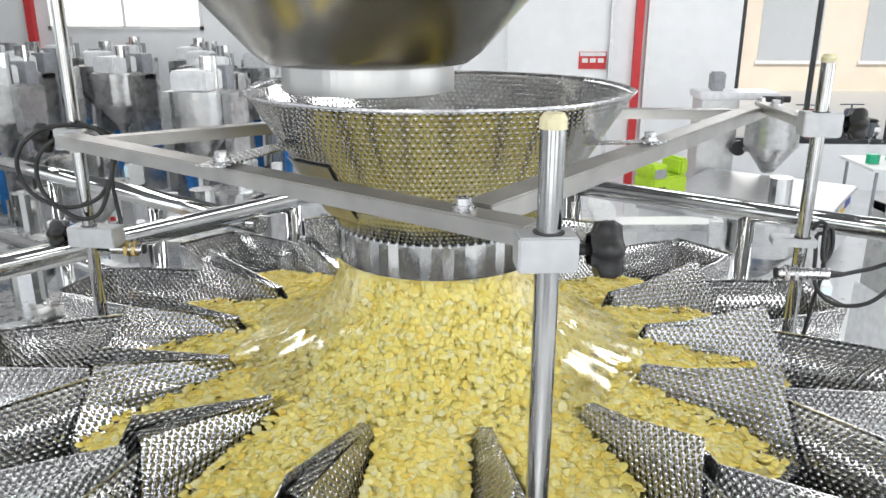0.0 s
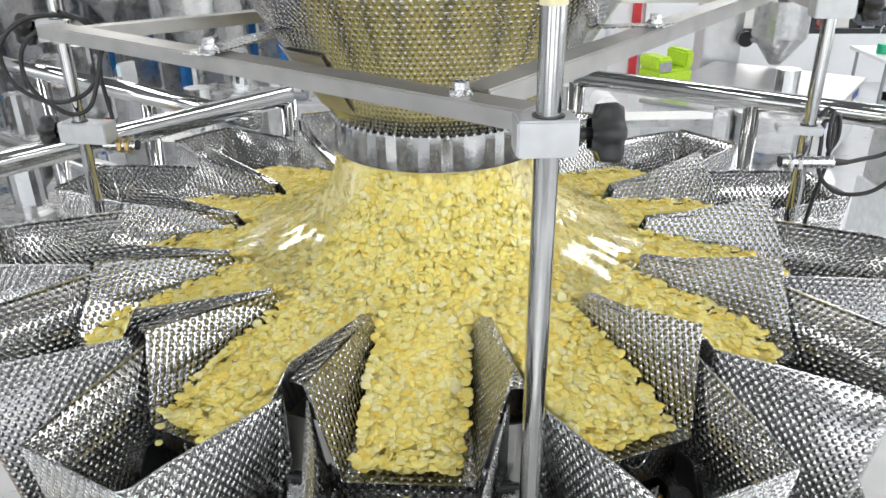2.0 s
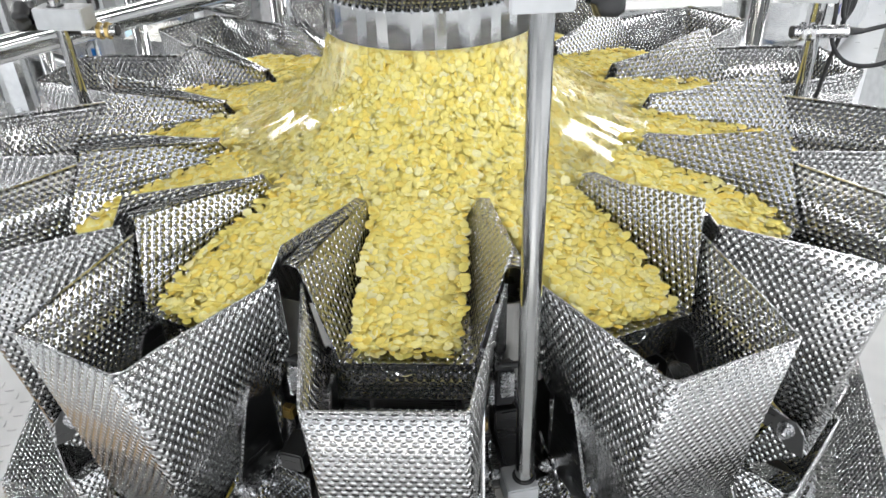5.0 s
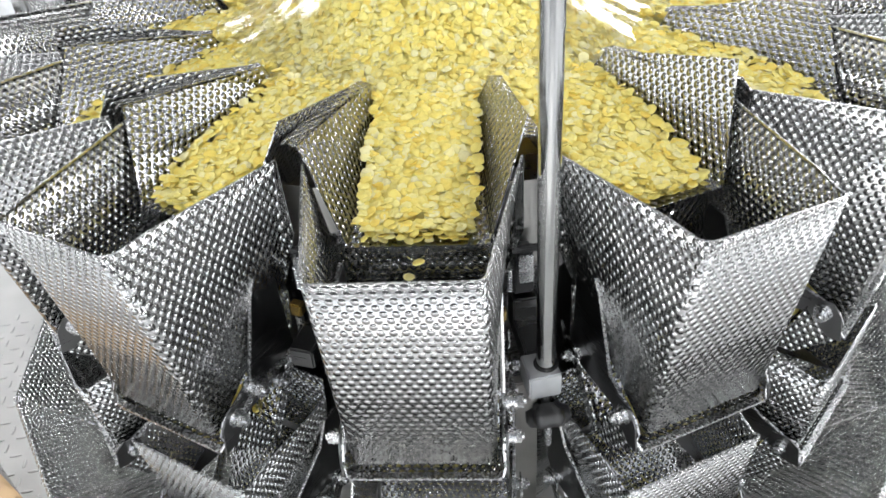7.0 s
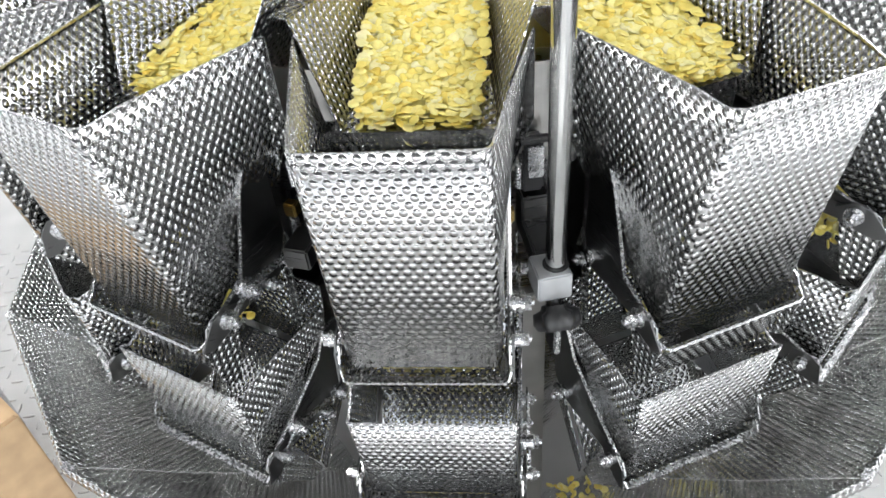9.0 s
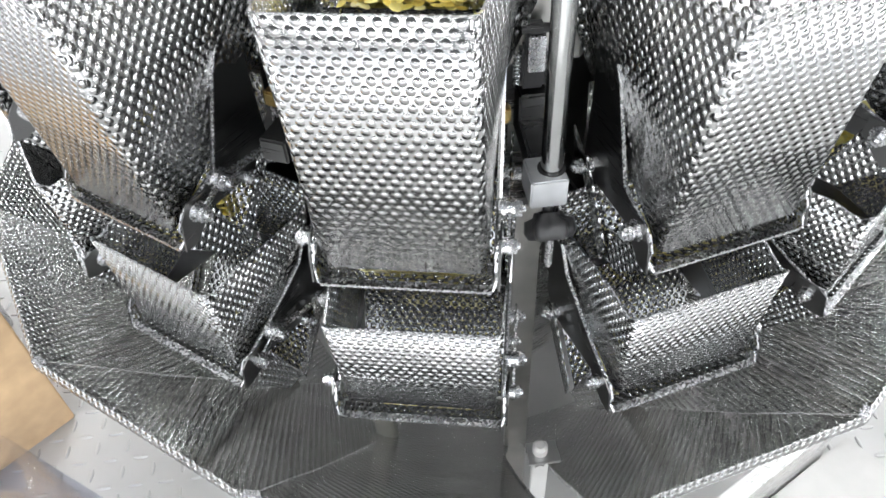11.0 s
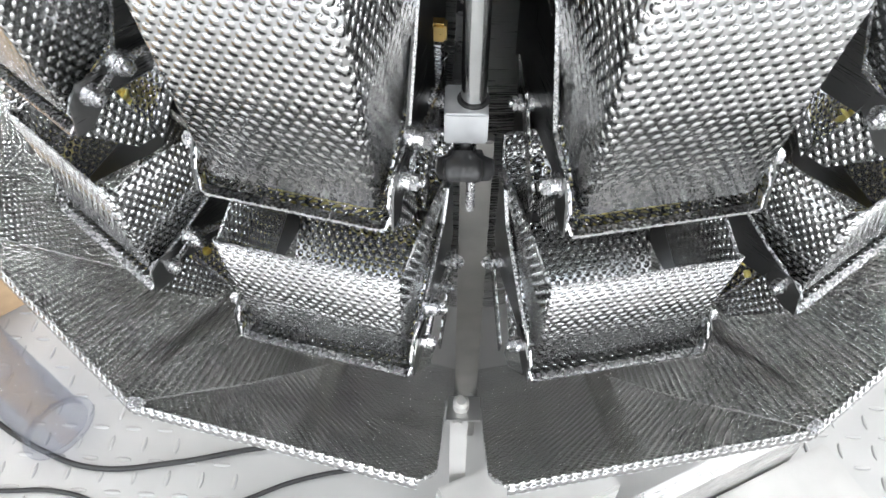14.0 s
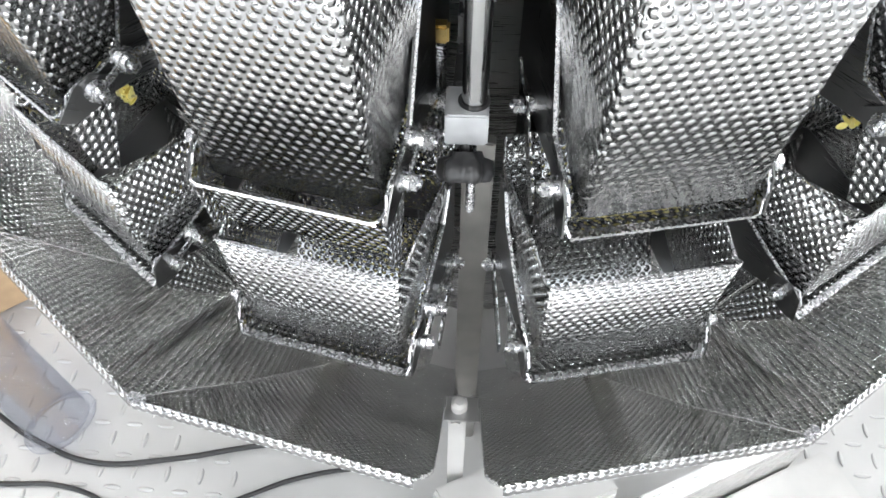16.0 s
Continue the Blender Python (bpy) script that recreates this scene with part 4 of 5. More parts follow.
tread_mesh = first_tread.data
bpy.data.objects.remove(first_tread)
rest = bmesh.new()
count = 0
pitch = 0.036
for i in range(-66, 67):
    for j in range(-66, 67):
        x, y = pitch * (i * 0.545 - j * 0.839), pitch * (i * 0.839 + j * 0.545)
        if math.hypot(x, y) < 0.62 or abs(x) > 1.6 or y > 0.5 or y < -1.4:
            continue
        ang = 102 if (i + j) % 2 else 12
        m = pose(x, y, 0.0022, 0, 0, ang)
        near = math.hypot(x, y) < 1.12 and y < -0.35 and abs(x) > 0.2
        if near and count < 300:
            o = new("tread_bar", tread_mesh)
            o.parent, o.matrix_basis = deck, m
            count += 1
        elif y < 0.4:
            for f in tread_mesh.polygons:
                rest.faces.new([rest.verts.new(m @ tread_mesh.vertices[v].co) for v in f.vertices])
o = part("tread_bars", rest, TREAD, deck, "raised bars of the tread plate", None, 0, True)
o["kind"] = "stuff"

under = thing("machine_stand", "grey steel base frame under the chute", "machine base", "", pose(0, 0, DECK))
AT = pose(0.105, -0.612, 0, 0, 0, 40)
bm = bmesh.new()
box(bm, 0.0, 0.2, -0.09, 0.0, 0.002, 0.24, 0.004)
part("cabinet", bm, FRAME_GREY, under, "", AT)
bm = bmesh.new()
box(bm, -0.02, 0.5, -0.116, -0.094, 0.002, 0.2, 0.008)
part("rail_bar", bm, STEEL, under, "dark steel bar along the base", AT)
bm = bmesh.new()
box(bm, -0.05, 0.55, -0.23, -0.118, 0.002, 0.1, 0.004)
part("foot_plate", bm, FRAME_GREY, under, "", AT)
bm = bmesh.new()
box(bm, 0.42, 0.52, -0.2305, -0.226, 0.03, 0.06, 0.0)
part("warning_tape", bm, YELLOW, under, "strip of yellow tape", AT)

TUBE_PLASTIC = clear("clear_blue_plastic", (0.94, 0.95, 0.98), 0.001, 0.35)
tubing = thing("clear_tube", "clear bluish plastic tube lying on the platform", "plastic tube", "", pose(-0.478, -0.602, DECK + 0.058, 0, 90, 157))
o = part("sleeve", turned([(0.045, 0.0), (0.046, 0.25), (0.045, 0.6)], 40), TUBE_PLASTIC, tubing, "", None, 0.0015, True)
o = part("flange", turned([(0.045, -0.003), (0.055, -0.003), (0.055, 0.003), (0.045, 0.003)], 40), TUBE_PLASTIC, tubing, "", None, 0, True)
cable([(-0.9, -0.5, DECK + 0.0065), (-0.62, -0.6, DECK + 0.0065), (-0.529, -0.623, DECK + 0.0065), (-0.427, -0.629, DECK + 0.0065), (-0.316, -0.591, DECK + 0.0065), (-0.198, -0.534, DECK + 0.0065), (-0.079, -0.49, DECK + 0.0065), (0.02, -0.47, DECK + 0.0065)], 0.0042, "black cable lying on the tread plate")
cable([(-0.9, -0.78, DECK + 0.0065), (-0.536, -0.696, DECK + 0.0065), (-0.464, -0.676, DECK + 0.0065), (-0.399, -0.675, DECK + 0.0065), (-0.3, -0.7, DECK + 0.0065), (-0.184, -0.613, DECK + 0.0065), (-0.123, -0.567, DECK + 0.0065), (-0.032, -0.523, DECK + 0.0065), (0.02, -0.51, DECK + 0.0065)], 0.0036, "second black cable lying on the tread plate")

card = thing("cardboard_box", "brown cardboard box standing on the platform", "box", "", pose(-0.972, -0.42, DECK + 0.002, 0, 0, 54))
bm = bmesh.new()
box(bm, -0.22, 0.22, -0.2, 0.2, 0, 0.3, 0.003)
part("carton", bm, CARD, card)
bm = bmesh.new()
box(bm, -0.215, 0.215, -0.198, -0.002, 0.3005, 0.3045, 0.001)
box(bm, -0.215, 0.215, 0.002, 0.198, 0.3005, 0.3045, 0.001)
part("flap", bm, CARD, card)
bm = bmesh.new()
box(bm, -0.21, 0.21, -0.03, 0.03, 0.3046, 0.3052)
part("tape", bm, plain("packing_tape", (0.6, 0.47, 0.3), 0.3), card, "clear brown tape")

rail = thing("railing", "polished steel tube railing round the platform", "railing", "", pose(0, 0, Z0))
def rail_tube(a, b, radius=0.022, name="rail_tube"):
    return part(name, rod(bmesh.new(), a, b, radius, 20), CHROME, rail, "", None, 0, True)
RL = [(-1.35, -0.73), (-0.36, 0.55), (0.28, 0.74), (1.5, -0.02)]
for z in (0.04, -0.26):
    rail_tube((-1.6, -1.05, z), (*RL[1], z))
    rail_tube((*RL[2], z), (2.1, -0.4, z))
for x, y in ((-0.36, 0.55), (-0.92, -0.17), (0.28, 0.74), (0.62, 0.525), (1.15, 0.19)):
    rail_tube((x, y, -0.95), (x, y, 0.03), 0.018, "rail_post")
rail_tube((-1.9, 1.45, 0.0), (-0.42, 0.5, 0.0))
rail_tube((-2.0, 1.7, -0.35), (-0.42, 0.7, -0.35))
for x, y in ((-0.75, 0.72), (-1.15, 0.97)):
    rail_tube((x, y, -0.95), (x, y, -0.01), 0.018, "rail_post")

# ---------------------------------------------------------------- the hall
def structure(name, bm, mat, label, category, m=None):
    return tagged(place(name, bm, mat, m), label, category, "", "structure")


structure("floor", box(bmesh.new(), -12, 12, -9, 14, -0.1, 0), FLOOR_MAT, "pale glossy floor of a factory hall", "floor")
structure("ceiling", box(bmesh.new(), -12.2, 12.2, -9.2, 14.2, 7.0, 7.15), ROOF, "grey sheet roof of the hall", "ceiling")
structure("wall_west", box(bmesh.new(), -12.2, -12, -9.2, 14.2, 0, 7), WHITE_WALL, "white panel wall", "wall")
structure("wall_east", box(bmesh.new(), 12, 12.2, -9.2, 14.2, 0, 7), WHITE_WALL, "white panel wall", "wall")
bm = bmesh.new()
WX0, WX1, WZ0, WZ1 = 4.75, 9.5, 0.9, 4.9
box(bm, -12, WX0, 14, 14.2, 0, 7)
box(bm, WX1, 12, 14, 14.2, 0, 7)
box(bm, WX0, WX1, 14, 14.2, 0, WZ0)
box(bm, WX0, WX1, 14, 14.2, WZ1, 7)
structure("wall_north", bm, WHITE_WALL, "white panel wall with a large window", "wall")
# glowing slabs out of view on the side walls, added for the steel to reflect
structure("window_band", box(bmesh.new(), -12.0, -11.97, -3.2, 4.2, 2.8, 5.8), glow("west_panel_glow", (0.95, 0.98, 1), 0.9), "unseen glowing panel added on the plain wall", "window")
structure("window_band", box(bmesh.new(), 11.97, 12.0, -6.2, 3.2, 1.5, 5.7), glow("window_glow", (0.95, 0.98, 1), 1.6), "unseen glowing panel added on the plain wall", "window")
bm = bmesh.new()
edges = [-12, -8.2, -3.8, -2.2, 2.2, 3.8, 8.2, 12]
for a, b in zip(edges[::2], edges[1::2]):
    box(bm, a, b, -9.2, -9, 0, 7)
for a, b in zip(edges[1::2], edges[2::2]):
    box(bm, a, b, -9.2, -9, 0, 1.0)
    box(bm, a, b, -9.2, -9, 6.2, 7)
structure("wall_south", bm, WHITE_WALL, "white panel wall with windows", "wall")
win = thing("window_1", "large dark-framed window onto a yard", "window", "", pose((WX0 + WX1) / 2, 14.1, WZ0), "structure")
fr = bmesh.new()
hwid, hh = (WX1 - WX0) / 2, WZ1 - WZ0
for x0, x1, z0, z1 in ((-hwid, -hwid + 0.09, 0, hh), (hwid - 0.09, hwid, 0, hh), (-hwid, hwid, 0, 0.09), (-hwid, hwid, hh - 0.09, hh), (-0.98, -0.9, 0.09, hh - 0.09), (0.6, 0.68, 0.09, hh - 0.09)):
    box(fr, x0, x1, -0.04, 0.04, z0, z1, 0.004)
part("window_frame", fr, DARK_FRAME, win)
pane = part("pane", box(bmesh.new(), -hwid + 0.08, hwid - 0.08, -0.004, 0.004, 0.08, hh - 0.08), CLEAR, win)
pane.visible_shadow = False
structure("yard", box(bmesh.new(), -20, 40, 14.3, 60, -0.2, -0.05), plain("pale_concrete", (0.62, 0.6, 0.56), 0.8), "pale concrete yard outside the window", "ground")
win2 = thing("window_2", "bright window high in the panel wall", "window", "", pose(-7.0, 13.98, 3.0), "structure")
part("pane", box(bmesh.new(), -1.5, 1.5, -0.01, 0.0, 0.05, 3.2), glow("sky_glow", (1, 0.98, 0.93), 1.1), win2)
fr = bmesh.new()
for x0, x1, z0, z1 in ((-1.55, -1.48, 0, 3.25), (1.48, 1.55, 0, 3.25), (-1.55, 1.55, 0, 0.07), (-0.03, 0.03, 0.07, 3.2)):
    box(fr, x0, x1, -0.03, 0.004, z0, z1, 0.003)
part("window_frame", fr, WHITE, win2)
# house across the yard
house = thing("neighbour_house", "beige rendered building across the yard", "building", "", pose(11, 34, -0.05))
bm = bmesh.new()
box(bm, -14, 14, 0, 6, 0, 9)
part("wall", bm, plain("beige_render", (0.78, 0.68, 0.56), 0.85, 0, 0.06, 1), house)
for x in (-8, -3.6, 0.8, 5.2):
    bm = bmesh.new()
    box(bm, x, x + 2.6, -0.05, 0.02, 1.3, 4.2, 0.01)
    w_ = part("window", bm, plain("grey_glass", (0.5, 0.52, 0.54), 0.2), house)
    bm = bmesh.new()
    box(bm, x - 0.12, x + 2.72, -0.12, -0.04, 1.16, 1.3)
    box(bm, x - 0.12, x + 2.72, -0.12, -0.04, 4.2, 4.34)
    part("window_frame", bm, WHITE, w_)


def scooter(x, y, turn, paint):
    ob = thing("scooter", "parked motor scooter outside the window", "scooter", "scooters in the yard", pose(x, y, -0.05, 0, 0, turn))
    for wx in (-0.6, 0.6):
        b = bmesh.new()
        rod(b, (wx, -0.05, 0.24), (wx, 0.05, 0.24), 0.24, 20)
        part("wheel", b, BLACK, ob)
    b = bmesh.new()
    box(b, -0.75, -0.05, -0.14, 0.14, 0.35, 0.72, 0.05)
    box(b, -0.1, 0.4, -0.12, 0.12, 0.25, 0.36, 0.03)
    box(b, 0.35, 0.5, -0.18, 0.18, 0.3, 0.95, 0.04)
    part("fairing", b, paint, ob)
    b = bmesh.new()
    box(b, -0.7, -0.02, -0.13, 0.13, 0.72, 0.8, 0.03)
    part("seat", b, BLACK, ob)
    b = bmesh.new()
    rod(b, (0.6, 0, 0.24), (0.42, 0, 1.05), 0.025, 10)
    rod(b, (0.42, -0.32, 1.05), (0.42, 0.32, 1.05), 0.018, 10)
    part("handlebar", b, GREY, ob)


for sx, sy, st, sp in ((7.3, 19.0, 100, WHITE), (8.4, 19.2, 80, RED), (9.7, 19.4, 95, GREY), (11.2, 19.3, 85, WHITE)):
    scooter(sx, sy, st, sp)

for cx, cw, mat in ((2.86, 0.14, RED), (3.06, 0.1, WHITE), (-8.85, 0.14, RED), (2.35, 0.05, PALE_GREY), (0.4, 0.05, PALE_GREY), (-1.7, 0.05, PALE_GREY)):
    bm = bmesh.new()
    box(bm, cx - cw / 2, cx + cw / 2, 13.86, 13.995, 0, 7)
    if mat is RED:
        tagged(place("column", bm, mat), "red painted steel column along the wall", "column", "red columns", "structure")
    else:
        tagged(place("trim", bm, mat), "pale joint strip of the wall panels", "trim", "", "structure")
bm = bmesh.new()
box(bm, 1.78, 2.3, 13.97, 13.99, 2.3, 2.62)
sg = tagged(place("wall_sign", bm, RED), "red wall notice with pale bars of writing", "sign")
for i in range(3):
    part("writing", box(bmesh.new(), 1.84 + 0.15 * i, 1.95 + 0.15 * i, 13.966, 13.969, 2.42, 2.5), WHITE, sg)
part("upper_field", box(bmesh.new(), 1.8, 2.28, 13.962, 13.968, 2.54, 2.61), PALE_GREY, sg)
pipe = thing("wall_brace", "pale diagonal steel pipe before the wall", "pipe", "", pose(0, 0, 0))
part("tube", rod(bmesh.new(), (-2.27, 12.9, 0.0), (2.9, 13.2, 7.0), 0.07, 16), PALE_GREY, pipe)
for lx, ly in LIGHT_ROWS:
    lamp = thing("ceiling_light", "long white ceiling light", "ceiling light", "ceiling lights of the hall", pose(lx, ly, 6.72))
    part("housing", box(bmesh.new(), -0.28, 0.28, -1.75, 1.75, 0.03, 0.1, 0.01), WHITE, lamp)
    part("diffuser", box(bmesh.new(), -0.25, 0.25, -1.7, 1.7, 0.005, 0.028), LAMP_GLOW, lamp)
    part("hanger", rod(bmesh.new(), (0, 0, 0.1), (0, 0, 0.279), 0.01, 8), GREY, lamp)


# ---------------------------------------------------------------- machines in the hall
def cone_bin(bm, x, y, z, r, h, neck=0.06):
    rod(bm, (x, y, z + h * 0.45), (x, y, z + h), r, 24)
    rod(bm, (x, y, z), (x, y, z + h * 0.45), neck, 24, r)
    return bm


def packing_machine(m, accent, tall=1.5, label="stainless steel packing machine with a cone hopper"):
    ob = thing("packing_machine", label, "packing machine", "packing machines in the hall", m)
    b = bmesh.new()
    box(b, -0.42, 0.42, -0.36, 0.36, 0.12, 0.95, 0.01)
    part("cabinet", b, PALE_GREY, ob)
    for x in (-0.36, 0.36):
        for y in (-0.3, 0.3):
            part("foot", rod(bmesh.new(), (x, y, 0), (x, y, 0.12), 0.03, 10), BLACK, ob)
    b = bmesh.new()
    box(b, -0.4, -0.3, -0.1, 0.3, 0.95, tall + 0.25, 0.006)
    box(b, 0.3, 0.4, -0.1, 0.3, 0.95, tall + 0.25, 0.006)
    box(b, -0.4, 0.4, 0.1, 0.3, tall + 0.17, tall + 0.25, 0.006)
    part("upright_frame", b, STEEL, ob)
    if tall > 2:
        part("column", box(bmesh.new(), -0.14, 0.16, 0.31, 0.5, 0.1, tall + 0.5, 0.01), GREY, ob, "dark grey column")
        part("dosing_unit", box(bmesh.new(), -0.22, 0.18, -0.2, 0.2, tall + 0.26, tall + 0.48, 0.02), PALE_GREY, ob)
        part("side_cylinder", rod(bmesh.new(), (-0.36, 0.2, 1.0), (-0.36, 0.2, 1.75), 0.12, 20), BLUE, ob, "blue film roll")
    part("cone_hopper", cone_bin(bmesh.new(), 0, 0, tall - 0.2 * (2.4 if tall > 2 else 1), 0.27 * (1.15 if tall > 2 else 1), 0.5 * (1.5 if tall > 2 else 1)), STEEL, ob, "steel cone hopper")
    part("filling_tube", rod(bmesh.new(), (0, 0, 0.96), (0, 0, tall - 0.2), 0.05, 16), STEEL, ob)
    part("film_roll", rod(bmesh.new(), (-0.25, 0.42, 0.8), (0.25, 0.42, 0.8), 0.13, 24), WHITE, ob, "white roll of film")
    b = bmesh.new()
    box(b, 0.42, 0.5, -0.46, -0.2, 1.12, 1.42, 0.01)
    sc = part("control_box", b, WHITE, ob, "white control box with a screen")
    part("screen", box(bmesh.new(), 0.43, 0.49, -0.466, -0.461, 1.24, 1.4), SCREEN, sc)
    part("warning_label", box(bmesh.new(), 0.43, 0.49, -0.466, -0.461, 1.15, 1.2), RED, sc)
    b = bmesh.new()
    rod(b, (-0.2, -0.2, 1.02), (0.1, -0.2, 1.02), 0.05, 16)
    box(b, -0.3, -0.2, -0.26, -0.14, 0.95, 1.1, 0.01)
    part("motor", b, accent, ob)
    part("guide_rod", rod(bmesh.new(), (0.15, -0.25, 0.97), (0.15, -0.25, 1.3), 0.02, 10), CHROME, ob)
    part("guide_rod", rod(bmesh.new(), (-0.1, 0.1, 1.0), (0.3, 0.2, 1.35), 0.018, 10), CHROME, ob)
    part("canister", rod(bmesh.new(), (-0.28, -0.3, 0.96), (-0.28, -0.3, 1.5), 0.07, 18), WHITE, ob, "pale upright canister")
    part("air_filter", rod(bmesh.new(), (0.34, -0.37, 0.6), (0.34, -0.37, 0.86), 0.045, 14), accent, ob)
    part("dark_guard", box(bmesh.new(), -0.25, 0.2, -0.37, -0.362, 0.3, 0.75), DARK_FRAME, ob, "dark door window")
    part("bag_tube", rod(bmesh.new(), (0.1, 0.05, tall + 0.25), (0.1, 0.05, tall + 0.62), 0.09, 16), CHROME, ob, "bright upright pipe")
    return ob


hall_rng = random.Random(5)
first = packing_machine(pose(-4.6, 7.2, 0, 0, 0, 12), BLUE)
first_tall = packing_machine(pose(-3.0, 7.0, 0, 0, 0, -8), GREY, 2.3, "tall steel packing machine with a large cone hopper")
spots = []
for j, y in enumerate((2.6, 4.2, 5.8, 7.4, 9.0, 10.6, 12.2)):
    for i in range(9):
        x = -11.2 + i * 1.25 + 0.5 * (j % 2) + hall_rng.uniform(-0.2, 0.2)
        if (abs(x + 4.6) < 0.9 and abs(y - 7.2) < 0.8) or (abs(x + 3.0) < 0.9 and abs(y - 7.0) < 0.8) or x > -0.8 - 0.1 * y:
            continue
        spots.append((x, y + hall_rng.uniform(-0.3, 0.3), hall_rng.uniform(-30, 30)))
for x, y, a in spots:
    copy_thing(first_tall if y > 6.6 else first, pose(x, y, 0, 0, 0, a))


def conveyor(m, length, label):
    ob = thing("conveyor", label, "conveyor", "conveyors in the hall", m)
    b = bmesh.new()
    box(b, 0, length, -0.22, 0.22, 0.78, 0.86, 0.01)
    part("bed_frame", b, STEEL, ob)
    b = bmesh.new()
    box(b, 0.02, length - 0.02, -0.18, 0.18, 0.861, 0.868)
    part("belt", b, WHITE, ob)
    for x in (0.15, length - 0.15):
        for y in (-0.18, 0.18):
            part("leg", rod(bmesh.new(), (x, y, 0), (x, y, 0.78), 0.025, 10), STEEL, ob)
    part("roll", rod(bmesh.new(), (0.3, -0.2, 1.02), (0.3, 0.2, 1.02), 0.14, 24), WHITE, ob, "white film roll lying on the belt")
    return ob


conv = conveyor(pose(-3.6, 5.2, 0, 0, 0, 60), 2.6, "steel conveyor with a white belt and film roll")
copy_thing(conv, pose(-6.2, 4.0, 0, 0, 0, 20))
copy_thing(conv, pose(-2.2, 8.6, 0, 0, 0, 110))
copy_thing(conv, pose(1.2, 8.2, 0, 0, 0, 5))

tab = thing("work_table", "large steel-topped machine table with navy labels", "table", "", pose(3.8, 9.6, 0, 0, 0, -33))
bm = bmesh.new()
box(bm, -1.1, 1.1, -1.5, 1.5, 0.86, 0.91, 0.008)
part("top", bm, brushed("table_steel", (0.6, 0.6, 0.61), 0.35, (3, 60, 3)), tab, "polished steel top")
bm = bmesh.new()
box(bm, -1.06, 1.06, -1.46, 1.46, 0.1, 0.858, 0.01)
part("cabinet", bm, PALE_GREY, tab)
for y0, mat, z0 in ((-1.2, NAVY, 0.7), (-0.2, NAVY, 0.7), (0.35, YELLOW, 0.62), (0.8, NAVY, 0.7)):
    part("label_plate", box(bmesh.new(), 1.062, 1.068, y0, y0 + 0.42, z0, z0 + 0.13), mat, tab)
for x in (-0.95, 0.95):
    for y in (-1.3, 1.3):
        part("foot", rod(bmesh.new(), (x, y, 0), (x, y, 0.1), 0.04, 10), BLACK, tab)

gm = thing("feeder_unit", "lime green sealing unit with a grey screen", "machine", "", pose(2.44, 9.3, 0, 0, 0, 28))
bm = bmesh.new()
box(bm, -0.3, 0.3, -0.2, 0.2, 0.95, 1.25, 0.03)
box(bm, -0.3, -0.05, -0.2, 0.2, 1.25, 1.42, 0.03)
box(bm, 0.15, 0.3, -0.2, 0.2, 1.25, 1.48, 0.03)
part("housing", bm, GREEN, gm)
part("screen", box(bmesh.new(), -0.27, -0.08, -0.206, -0.2005, 1.24, 1.36), GREY, gm)
for i in range(3):
    part("button", box(bmesh.new(), -0.26 + 0.07 * i, -0.22 + 0.07 * i, -0.207, -0.2005, 1.08, 1.12), DARK_FRAME, gm)
bm = bmesh.new()
box(bm, -0.4, 0.5, -0.25, 0.25, 0.0, 0.94, 0.02)
part("stand", bm, WHITE, gm)

fm = thing("filling_machine", "grey filling machine with steel cone and black motor", "machine", "", pose(4.42, 11.9, 0, 0, 0, 0))
bm = bmesh.new()
box(bm, -0.9, -0.3, -0.3, 0.3, 0, 2.0, 0.02)
part("column", bm, STEEL_UPRIGHT, fm)
bm = bmesh.new()
box(bm, -0.95, 0.3, -0.35, 0.35, 2.0, 2.12, 0.02)
part("head", bm, PALE_GREY, fm)
part("cone", cone_bin(bmesh.new(), 0.05, -0.9, 0.95, 0.4, 0.95, 0.09), STEEL, fm, "steel cone hopper with ribs")
bm = bmesh.new()
box(bm, -0.72, -0.5, -0.12, 0.12, 2.12, 2.42, 0.03)
part("motor", bm, GREY, fm)
bm = bmesh.new()
rod(bm, (0.05, -0.9, 1.9), (0.05, -0.9, 2.12), 0.1, 20)
rod(bm, (-0.15, -0.9, 2.08), (0.25, -0.9, 2.08), 0.05, 12)
part("agitator", bm, BLACK, fm)
bm = bmesh.new()
rod(bm, (-0.3, -0.5, 1.25), (-0.3, -0.4, 1.25), 0.12, 24)
part("handwheel", bm, BLACK, fm)
part("bracket", rod(bmesh.new(), (-0.3, -0.3, 1.25), (0.05, -0.9, 1.25), 0.05, 12), STEEL, fm)

for bx, by, mat, cap in ((6.15, 11.2, TEAL, WHITE), (6.5, 11.1, WHITE, WHITE), (6.85, 11.0, AMBER, BLUE), (6.6, 11.5, TEAL, RED), (7.1, 11.4, AMBER, BLUE)):
    bo = thing("bottle", "clear bottle of coloured liquid on the shelf", "bottle", "bottles of coloured liquid", pose(bx, by, 1.07))
    part("liquid", rod(bmesh.new(), (0, 0, 0.004), (0, 0, 0.15), 0.1, 20), mat, bo, "coloured liquid")
    part("glass", turned([(0.0, 0.0), (0.105, 0.0), (0.105, 0.36), (0.04, 0.46), (0.04, 0.5)], 20), CLEAR, bo, "", None, 0, True)
    part("cap", rod(bmesh.new(), (0, 0, 0.5), (0, 0, 0.56), 0.045, 16), cap, bo)
sh = thing("bottle_shelf", "white shelf beside the machine table", "shelf", "", pose(6.7, 11.3, 0))
part("board", box(bmesh.new(), -0.75, 0.9, -0.6, 0.6, 1.02, 1.068, 0.005), WHITE, sh)
